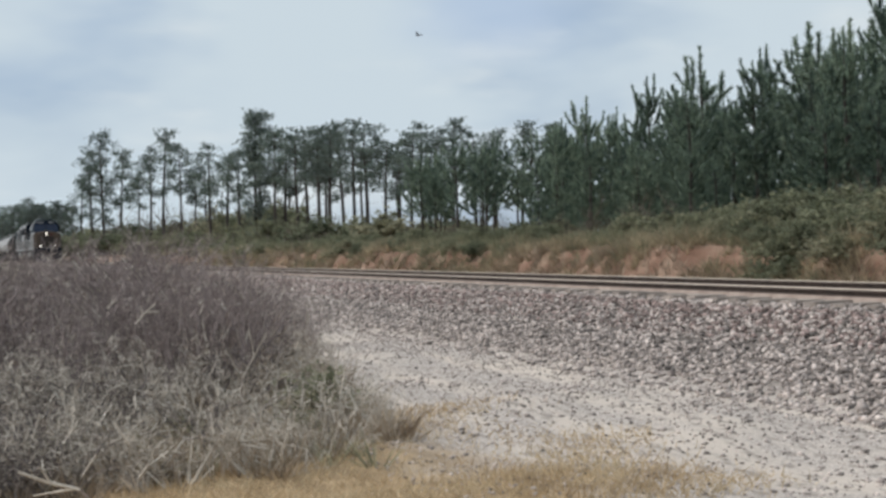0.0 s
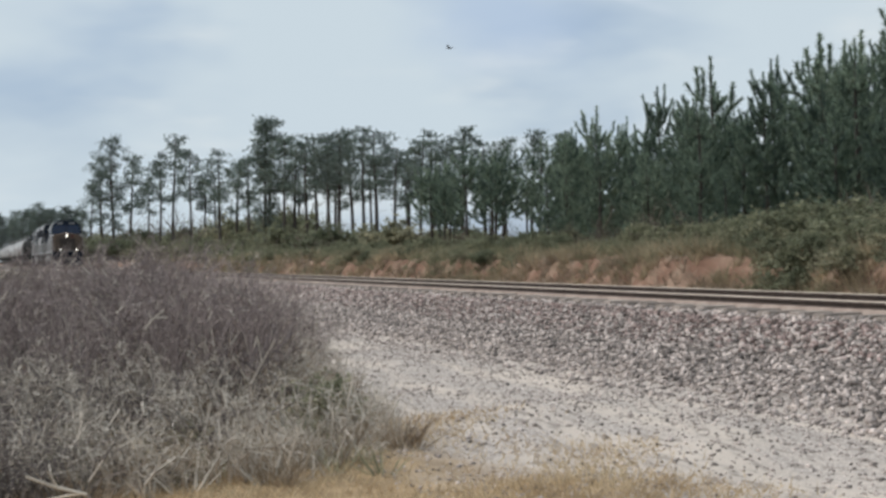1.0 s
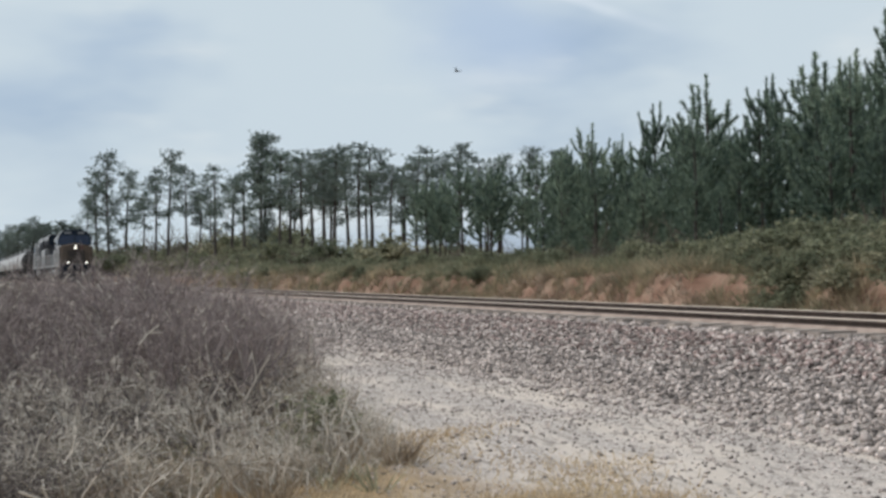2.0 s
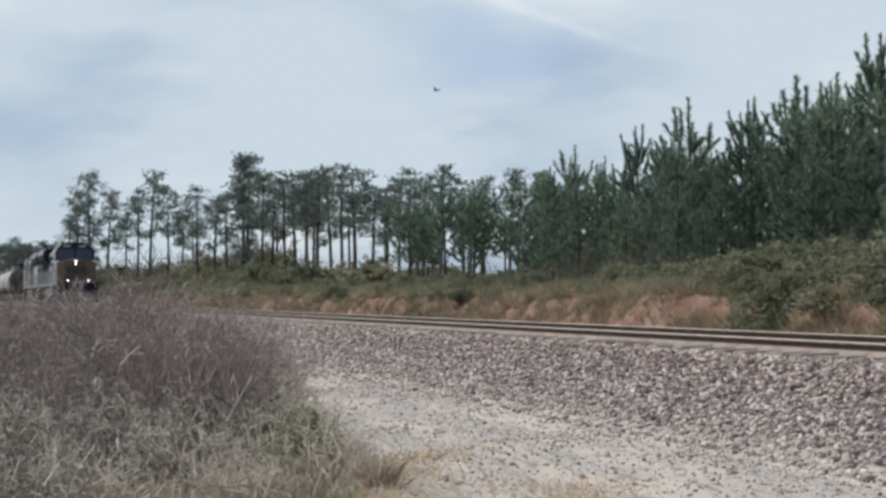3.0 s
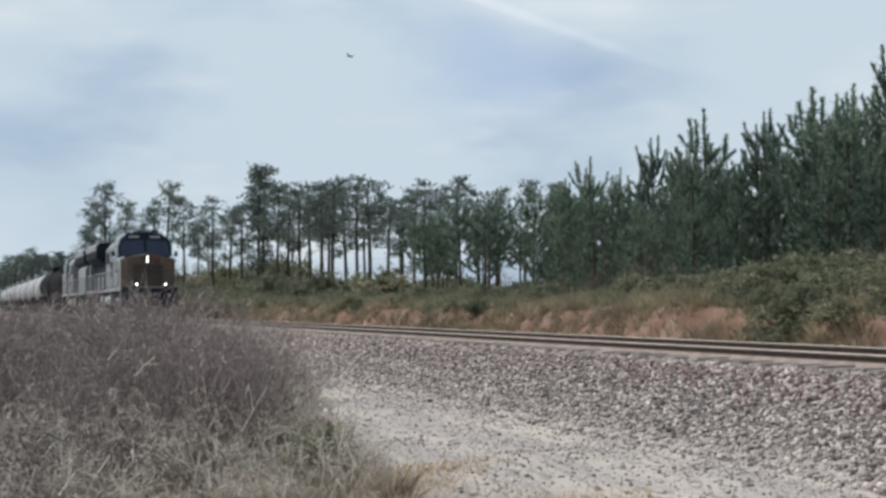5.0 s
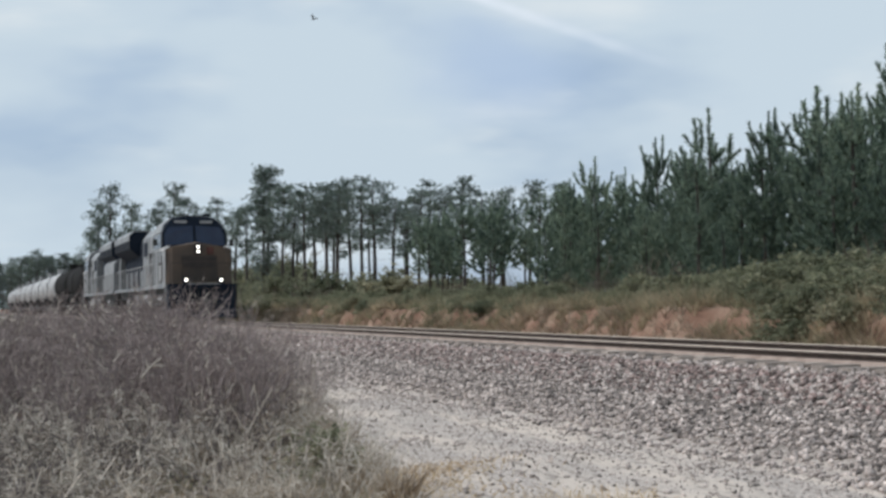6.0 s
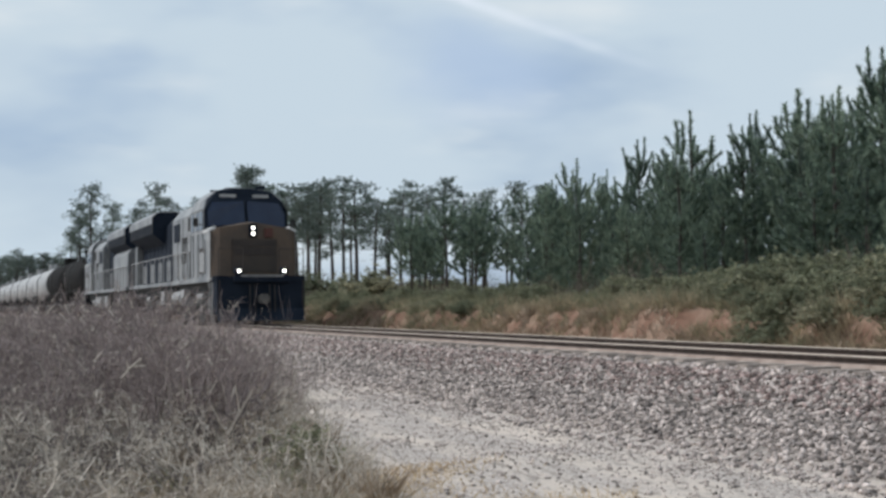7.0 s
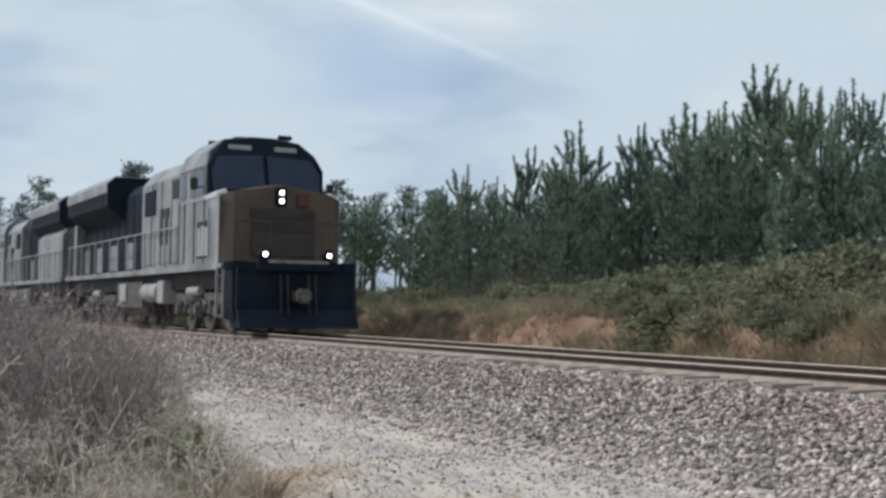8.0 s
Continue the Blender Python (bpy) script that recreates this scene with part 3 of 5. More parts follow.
    rod(bm, (-4.9, -0.7, 4.72), (-4.9, -0.7, 4.90), 0.12, 12)
    for k in range(3):
        rod(bm, (-3.2, 0.5 + 0.12 * k, 4.82), (-2.95, 0.5 + 0.12 * k, 4.86), 0.03, 8, 0.07)
    part("roof_gear", bm, M_BLUE, t, "air conditioner, horn and antenna dome")
    # equipment cabinet behind the cab
    prof = [(-1.36, 1.6), (1.36, 1.6), (1.36, 4.05), (1.05, 4.45), (-1.05, 4.45), (-1.36, 4.05)]
    cabinet = part("equipment_cabinet", prism(bmesh.new(), prof, -10.0, -5.1), M_GREY, t)
    for s in (-1, 1):
        for k in range(4):
            x = -5.35 - 1.15 * k
            part("access_door", box(bmesh.new(), x - 1.0, x, s * 1.355, s * 1.385, 1.75, 3.0, 0.012), M_GREY, cabinet)
        for x in (-6.9, -7.5):
            part("vent", box(bmesh.new(), x - 0.2, x + 0.2, s * 1.35, s * 1.392, 2.25, 3.25, 0.01), M_BLACK, cabinet, "dark louvred vent")
        part("louvre", box(bmesh.new(), -9.6, -8.3, s * 1.35, s * 1.39, 3.15, 3.85, 0.01), M_BLUE, cabinet)
        for k in range(4):
            x = -5.28 - 1.15 * k
            part("panel_seam", box(bmesh.new(), x - 0.025, x + 0.025, s * 1.35, s * 1.372, 1.7, 4.0), M_BLACK, cabinet, "dark panel seam")
        part("vent", box(bmesh.new(), -6.25, -5.6, s * 1.35, s * 1.392, 3.45, 3.95, 0.01), M_BLACK, cabinet, "dark louvred vent")
    # engine hood
    part("hood", prism(bmesh.new(), [(-1.0, 1.6), (1.0, 1.6), (1.0, 2.62), (-1.0, 2.62)], -21.2, -10.0), M_BLUE, t, "dark lower engine hood")
    hood = part("upper_hood", prism(bmesh.new(), [(-0.98, 2.62), (0.98, 2.62), (0.98, 4.05), (0.75, 4.34), (-0.75, 4.34), (-0.98, 4.05)], -21.2, -10.0), M_BLUE, t, "dark blue engine hood")
    for s in (-1, 1):
        for k in range(9):
            x = -10.4 - 1.18 * k
            part("hood_door", box(bmesh.new(), x - 1.05, x, s * 0.99, s * 1.02, 1.72, 2.56, 0.01), M_GREY if k % 2 == 0 else M_BLUE, hood)
            part("hood_door", box(bmesh.new(), x - 1.05, x, s * 0.97, s * 1.0, 2.72, 3.30 if k > 3 else 3.95, 0.01), M_BLUE, hood)
    bm = bmesh.new()
    box(bm, -13.8, -11.2, -0.5, 0.5, 4.30, 4.50, 0.05)
    box(bm, -12.9, -12.3, -0.3, 0.3, 4.48, 4.68, 0.04)
    part("exhaust_stack", bm, M_BLACK, t)
    # overhanging radiator at the rear
    prof = [(-0.99, 3.34), (0.99, 3.34), (1.56, 3.78), (1.56, 4.45), (1.30, 4.68), (-1.30, 4.68), (-1.56, 4.45), (-1.56, 3.78)]
    rad = part("radiator", prism(bmesh.new(), prof, -21.3, -14.2), M_BLUE, t, "overhanging dark radiator housing")
    part("radiator_roof", prism(bmesh.new(), [(-1.572, 4.20), (-1.572, 4.46), (-1.31, 4.695), (1.31, 4.695), (1.572, 4.46), (1.572, 4.20), (1.60, 4.20), (1.60, 4.50), (1.31, 4.735), (-1.31, 4.735), (-1.60, 4.50), (-1.60, 4.20)], -21.35, -14.15), M_GREY, rad, "pale grey roof sheet")
    for s in (-1, 1):
        part("radiator_screen", box(bmesh.new(), -21.25, -14.25, s * 1.550, s * 1.566, 3.79, 4.19), M_BLACK, rad, "dark radiator screen")
        for k in range(6):
            z = 3.82 + 0.06 * k
            part("slat", box(bmesh.new(), -21.05, -14.45, s * 1.562, s * 1.58, z, z + 0.035), M_BLUE, rad)
        under = prism(bmesh.new(), [(s * 1.0, 3.325), (s * 1.55, 3.755), (s * 1.55, 3.775), (s * 0.99, 3.345)], -21.28, -14.22)
        part("radiator_underside", under, M_BLUE, rad)
    part("rear_wall", prism(bmesh.new(), [(-1.30, 1.6), (1.30, 1.6), (1.30, 3.5), (-1.30, 3.5)], -21.45, -20.9), M_GREY, t, "grey full-height end panel")
    # handrails
    for s in (-1, 1):
        for k in range(14):
            x = -5.4 - 1.22 * k
            part("stanchion", rod(bmesh.new(), (x, s * 1.49, 1.6), (x, s * 1.49, 2.66), 0.022, 6), M_SILVER, t)
        bm = rod(bmesh.new(), (-5.2, s * 1.49, 2.66), (-21.5, s * 1.49, 2.66), 0.020, 6)
        part("handrail", bm, M_SILVER, t, "pale grey side handrail")
    # under the deck
    tank = part("fuel_tank", prism(bmesh.new(), [(-1.0, 0.28), (1.0, 0.28), (1.38, 0.55), (1.38, 1.30), (-1.38, 1.30), (-1.38, 0.55)], -13.2, -9.7), M_TRUCK, t)
    for s in (-1, 1):
        for x in (-9.55, -8.60):
            rod_bm = rod(bmesh.new(), (x, s * 1.22, 0.98), (x + 0.86, s * 1.22, 0.98), 0.27, 18)
            part("air_reservoir", rod_bm, M_SILVER, tank, "pale grey cylindrical air tank")
        part("battery_box", box(bmesh.new(), -7.62, -6.88, s * 0.9, s * 1.45, 0.66, 1.28, 0.03), M_SILVER, tank)
        part("filler_box", box(bmesh.new(), -12.6, -11.7, s * 1.36, s * 1.44, 0.7, 1.25, 0.02), M_SILVER, tank)
    for xs in ((-2.5, -4.35, -6.2), (-15.1, -16.95, -18.8)):
        truck = part("truck", box(bmesh.new(), xs[2] - 0.3, xs[0] + 0.3, -0.75, 0.75, 0.62, 0.98, 0.05), M_TRUCK, t)
        for s in (-1, 1):
            bm = bmesh.new()
            side_frame(bm, sorted(xs), s * 1.05, WHEEL_R)
            part("side_frame", bm, M_TRUCK, truck, "dusty cast truck side")
            rod_bm = rod(bmesh.new(), (xs[1] - 0.6, s * 1.22, 0.98), (xs[1] + 0.5, s * 1.22, 0.98), 0.11, 10)
            part("brake_cylinder", rod_bm, M_SILVER, truck)
    return t


def loco_wheels(t, sense):
    for x in (-2.5, -4.35, -6.2, -15.1, -16.95, -18.8):
        wheelset(t, x, sense)


def tank_car(paint, label):
    """A tank car; origin on the rail top under its leading coupler, x ahead, 16.6 m long."""
    t = tagged(new("tank_car"), label, "tank car", "tank cars of the train")
    bm = bmesh.new()
    ring = 28
    stations = [(-15.85, 0.02), (-15.75, 0.75), (-15.5, 1.18), (-15.1, 1.42), (-14.6, 1.5), (-2.0, 1.5), (-1.5, 1.42), (-1.1, 1.18), (-0.85, 0.75), (-0.75, 0.02)]
    loops = [[bm.verts.new((x, r * math.cos(k * math.tau / ring), 2.72 + r * math.sin(k * math.tau / ring))) for k in range(ring)] for x, r in stations]
    for a, b in zip(loops, loops[1:]):
        for k in range(ring):
            bm.faces.new((a[k], a[(k + 1) % ring], b[(k + 1) % ring], b[k]))
    bm.faces.new(loops[0]), bm.faces.new(loops[-1])
    tank = part("tank", bm, paint, t, smooth=True)
    for x in (-3.4, -6.0, -10.6, -13.2):
        bm = bmesh.new()
        for k in range(ring):
            a, b = k * math.tau / ring, (k + 1) * math.tau / ring
            q = [bm.verts.new((xx, 1.515 * math.cos(c), 2.72 + 1.515 * math.sin(c))) for xx, c in ((x - 0.05, a), (x - 0.05, b), (x + 0.05, b), (x + 0.05, a))]
            bm.faces.new(q)
        part("weld_band", bm, paint, tank)
    bm = bmesh.new()
    rod(bm, (-8.3, 0, 4.15), (-8.3, 0, 4.62), 0.5, 20)
    rod(bm, (-8.3, 0, 4.62), (-8.3, 0, 4.70), 0.54, 20)
    part("manway_dome", bm, paint, t)
    bm = bmesh.new()
    box(bm, -9.6, -7.0, -0.95, -0.6, 4.12, 4.16), box(bm, -9.6, -7.0, 0.6, 0.95, 4.12, 4.16)
    for x in (-9.6, -7.0):
        for s in (-1, 1):
            rod(bm, (x, s * 0.93, 4.1), (x, s * 0.93, 5.0), 0.025, 6)
    for s in (-1, 1):
        rod(bm, (-9.6, s * 0.93, 5.0), (-7.0, s * 0.93, 5.0), 0.025, 6)
    part("top_platform", bm, M_BLACK, t)
    for s in (-1, 1):
        bm = bmesh.new()
        for x in (-8.55, -8.05):
            rod(bm, (x, s * 1.56, 1.0), (x, s * 1.56, 3.2), 0.02, 6), rod(bm, (x, s * 1.56, 3.2), (x, s * 0.95, 4.15), 0.02, 6)
        for k in range(7):
            rod(bm, (-8.55, s * 1.56, 1.1 + 0.32 * k), (-8.05, s * 1.56, 1.1 + 0.32 * k), 0.015, 6)
        part("ladder", bm, M_BLACK, t)
        part("side_rail", rod(bmesh.new(), (-15.6, s * 1.5, 1.75), (-1.0, s * 1.5, 1.75), 0.025, 6), M_BLACK, t)
    for x0, x1 in ((-3.9, -0.4), (-16.2, -12.7)):
        bm = box(bmesh.new(), x0, x1, -0.45, 0.45, 0.85, 1.25, 0.03)
        box(bm, (x0 + x1) / 2 - 0.35, (x0 + x1) / 2 + 0.35, -1.3, 1.3, 1.1, 1.75, 0.04)
        part("stub_sill", bm, M_BLACK, t)
    for x in (0.0, -16.6):
        part("coupler", box(bmesh.new(), x - 0.45, x + 0.45, -0.14, 0.14, 0.74, 1.0, 0.04), M_TRUCK, t)
    for xs in ((-1.55, -3.3), (-13.3, -15.05)):
        truck = part("truck", box(bmesh.new(), (xs[0] + xs[1]) / 2 - 0.2, (xs[0] + xs[1]) / 2 + 0.2, -1.0, 1.0, 0.42, 0.85, 0.04), M_TRUCK, t)
        for s in (-1, 1):
            bm = bmesh.new()
            side_frame(bm, sorted(xs), s * 1.0, 0.46)
            part("side_frame", bm, M_TRUCK, truck)
    return t


def car_wheels(t):
    for x in (-1.55, -3.3, -13.3, -15.05):
        wheelset(t, x, 1, 0.46)


def build_train():
    """The leading things of the train with their distance behind the leading pilot, and whether they run reversed."""
    lead = locomotive()
    second = copy_thing(lead, Matrix())
    loco_wheels(lead, 1), loco_wheels(second, -1)
    end = prism(bmesh.new(), [(-1.42, 1.62), (1.42, 1.62), (1.42, 3.25), (1.2, 3.55), (-1.2, 3.55), (-1.42, 3.25)], -21.4, -15.4)
    part("end_cabinet", end, M_GREY, second, "tall grey end cabinet")
    tagged(second, "trailing grey and dark blue locomotive running backwards")
    train = [(lead, 0.0, False), (second, 44.6, True)]
    black = tank_car(M_TANK_BLACK, "black tank car with a domed top")
    white = tank_car(M_WHITE, "weathered white tank car")
    whites = [white] + [copy_thing(white, Matrix()) for _ in range(7)]
    for k, car in enumerate([black, copy_thing(black, Matrix())] + whites):
        car_wheels(car)
        train.append((car, 45.3 + 16.7 * k, False))
    return train


# ---- trees and brush ----
def tufts_np(P, D, length, width, count, cone, rng):
    """Needle tufts: count blades fanned round D at each P."""
    n = len(P)
    D = D / (np.linalg.norm(D, axis=1, keepdims=True) + 1e-9)
    DD = np.repeat(D, count, 0) + cone * rng.normal(size=(n * count, 3))
    return blades_np(np.repeat(P, count, 0), DD, np.repeat(np.broadcast_to(length, n), count) * rng.uniform(0.7, 1.15, n * count), width, rng)


def trunk_np(h, r, lean, rng, top=0.02):
    z = np.linspace(0, h, 9)
    x = lean * (z / h) ** 1.5 + 0.02 * h * np.sin(z / h * 5 + rng.random() * 6) * 0.3
    y = 0.015 * h * np.sin(z / h * 4 + rng.random() * 6) * 0.4
    P = np.stack([x, y, z], 1)
    ring = 8
    V, F = [], []
    for i, p in enumerate(P):
        rr = r * (1 - z[i] / h) ** 0.8 + top + (0.35 * r if i == 0 else 0)
        for k in range(ring):
            V.append(p + [rr * math.cos(k * math.tau / ring), rr * math.sin(k * math.tau / ring), 0 if i else -0.3])
    for i in range(len(P) - 1):
        for k in range(ring):
            a, b = i * ring + k, i * ring + (k + 1) % ring
            F += [(a, b, b + ring), (a, b + ring, a + ring)]
    return (np.array(V), np.array(F)), lambda q: np.array([np.interp(q, z, x), np.interp(q, z, y), q])


def young_pine(seed, h, bare, reach):
    """A plantation pine: whorls of upswept limbs that end in thick upright bottle-brush shoots, and a candled top."""
    rng = np.random.default_rng(seed)
    trunk, at = trunk_np(h * 0.93, 0.010 * h, rng.normal() * 0.15, rng)
    LA, LB, TP, TD, TL = [], [], [], [], []

    def brush_shoot(base, tip, long):
        """Needles stand out all round a shoot, longest at its middle."""
        LA.append(base), LB.append(tip)
        length = np.linalg.norm(tip - base)
        d = (tip - base) / length
        n = max(3, int(length / 0.055))
        for s in np.linspace(0.05, 1.0, n):
            TP.append(base + (tip - base) * s), TD.append(d * (0.75 + 0.7 * s)), TL.append(long * (1.0 - 0.30 * s))

    z = bare * h
    while z < h * 0.80:
        q = z / h
        turn = rng.random() * math.tau
        count = rng.integers(3, 5)
        for k in range(count):
            a = turn + k * math.tau / count + rng.normal() * 0.3
            full = reach * (1 - q) ** 0.72 * rng.uniform(0.4, 1.15) + 0.12
            up = 0.28 + 0.85 * q + rng.normal() * 0.18
            p0, out = at(z), np.array([math.cos(a), math.sin(a), 0])
            mid = p0 + out * full * 0.6 + [0, 0, full * up * 0.4]
            end = p0 + out * full + [0, 0, full * (up * 0.8 + 0.2)]
            LA.append(p0), LB.append(mid)
            brush_shoot(p0 + (mid - p0) * 0.5, mid, 0.22)
            brush_shoot(mid, end, 0.24)
            brush_shoot(end, end + 0.15 * out + [rng.normal() * 0.08, rng.normal() * 0.08, rng.uniform(0.3, 0.62)], 0.22)
            for _ in range(rng.integers(1, 4)):
                b = mid + (end - mid) * rng.uniform(-0.6, 0.8)
                brush_shoot(b, b + np.array([rng.normal() * 0.24, rng.normal() * 0.24, rng.uniform(0.2, 0.45)]) + 0.10 * out, 0.22)
        z += h * rng.uniform(0.055, 0.085)
    top = at(h * 0.93)
    brush_shoot(at(h * 0.76), at(h * 0.90), 0.26)
    brush_shoot(at(h * 0.90), top + [0, 0, h * 0.10], 0.19)  # the leader
    for _ in range(rng.integers(4, 7)):  # candles round it
        a, w = rng.random() * math.tau, rng.uniform(0.25, 0.62)
        b = at(h * rng.uniform(0.70, 0.86))
        m = b + np.array([math.cos(a) * w * 0.85, math.sin(a) * w * 0.85, h * 0.045])
        e = m + np.array([math.cos(a) * w * 0.15, math.sin(a) * w * 0.15, h * rng.uniform(0.08, 0.16)])
        LA.append(b), LB.append(m)
        brush_shoot(m, e, 0.22)
    wood = joined(trunk, twigs_np(LA, LB, 0.014, 0.009))
    green = tufts_np(np.array(TP), np.array(TD), np.array(TL), 0.036, 9, 0.52, rng)
    return mesh_np("trunk", *wood, M_BARK), mesh_np("crown", *green, M_PINE)


def old_pine(seed, h, bare, spread, dense=1.0):
    """A tall pine with a bare stem and a broken crown of clumps."""
    rng = np.random.default_rng(seed)
    trunk, at = trunk_np(h, 0.0135 * h, rng.normal() * 0.35, rng, 0.03)
    LA, LB, R, TP, TD = [], [], [], [], []
    n = int(23 * dense)
    for k in range(n):
        q = bare + (1 - bare) * (k + rng.random()) / n
        g = (q - bare) / (1 - bare)
        full = spread * (0.45 + 0.9 * math.sin(math.pi * min(1, 0.18 + 0.78 * g)) ** 1.2) * rng.uniform(0.45, 1.1) * 0.72
        a = rng.random() * math.tau
        p0, out = at(q * h * 0.98), np.array([math.cos(a), math.sin(a), 0])
        mid = p0 + out * full * 0.55 + [0, 0, full * 0.12]
        end = p0 + out * full + [0, 0, full * (0.35 + 0.3 * rng.random())]
        LA += [p0, mid]
        LB += [mid, end]
        R += [0.05, 0.03]
        for c in range(rng.integers(2, 5)):
            w = rng.uniform(0.45, 1.08)
            c0 = p0 + (end - p0) * w + rng.normal(scale=0.28, size=3)
            LA.append(p0 + (end - p0) * min(w, 1) * 0.9), LB.append(c0), R.append(0.018)
            m = rng.integers(7, 13)
            off = rng.normal(scale=(0.33, 0.33, 0.17), size=(m, 3))
            TP.append(c0 + off), TD.append(off + [0, 0, 0.35])
    for k in range(5):  # dead stubs on the stem
        q, a = rng.uniform(bare * 0.5, bare), rng.random() * math.tau
        LA.append(at(q * h)), LB.append(at(q * h) + np.array([math.cos(a), math.sin(a), 0.1]) * rng.uniform(0.4, 1.1)), R.append(0.02)
    wood = joined(trunk, twigs_np(LA, LB, np.array(R), np.array(R) * 0.5))
    green = tufts_np(np.concatenate(TP), np.concatenate(TD), 0.36, 0.075, 8, 0.55, rng)
    return mesh_np("trunk", *wood, M_BARK), mesh_np("crown", *green, M_PINE_OLD)


def tree_thing(name, meshes, label, group):
    t = tagged(new(name), label, "tree", group)
    for part_name, me in zip(("trunk", "crown"), meshes):
        o = new(part_name, me)
        o.parent = t
    return t


def scaled(x, y, s, turn, wide=1.0, sink=0.05):
    return pose(x, y, float(hill(x, y)) - sink, 0, 0, turn) @ Matrix.Diagonal((s * wide, s * wide, s, 1))


PLACED = set()


def place(kind, m):
    """Puts the thing itself at m the first time, and copies of it after that."""
    if kind.name in PLACED:
        s = kind.scale
        copy_thing(kind, m @ Matrix.Diagonal((1 / s.x, 1 / s.y, 1 / s.z, 1)))
    else:
        PLACED.add(kind.name)
        kind.matrix_basis = m


def plantation():
    rng = random.Random(11)
    shapes = [(0.04, 1.25), (0.05, 1.5), (0.04, 1.7), (0.06, 1.35), (0.34, 1.7), (0.40, 1.5), (0.30, 1.9)]  # bare share of the stem, reach
    kinds = [tree_thing("young_pine", young_pine(40 + k, 6.0, bare, reach), "young plantation pine with dense upswept green needles" if bare < 0.2 else "young plantation pine with a bare lower stem", "plantation pines") for k, (bare, reach) in enumerate(shapes)]
    for row, (y, h) in enumerate(((18.9, 2.9), (20.2, 4.3), (21.8, 5.0), (23.8, 5.7), (26.2, 6.3), (29.5, 6.9))):
        x = -0.90 * y - rng.random() * 2
        while x > -2.62 * y - 6:
            far = x < -2.2 * y
            if far and (row > 3 or row == 0 or rng.random() < 0.25):
                x -= 2.0
                continue
            taper = (0.98 - 0.08 * max(0.0, min(1.0, (-x - 32) / 28))) * (1.0 + 0.07 * max(0.0, min(1.0, 1.6 - 0.035 * -x)))
            h_here = h * rng.choice((0.76, 0.88, 0.96, 1.01, 1.06, 1.14)) * rng.uniform(0.96, 1.05) * taper * 0.93
            k = rng.choice((4, 5, 6)) if far else rng.choice((0, 1, 2, 3))
            place(kinds[k], scaled(x, y + rng.uniform(-0.7, 0.7), h_here / 6.0, rng.uniform(0, 360), rng.uniform(0.85, 1.3) * (1.15 if h_here < 4 else 1.0)))
            x -= rng.uniform(1.7, 3.7) * (1.4 if row == 0 else 1.0)
    for k, x, y, h in ((1, -26.5, 24.0, 5.9), (2, -30.3, 24.0, 6.8), (0, -25.6, 22.6, 5.0)):  # taller ones at the near end
        place(kinds[k], scaled(x, y, h / 6.2, 40 * k, 0.95))


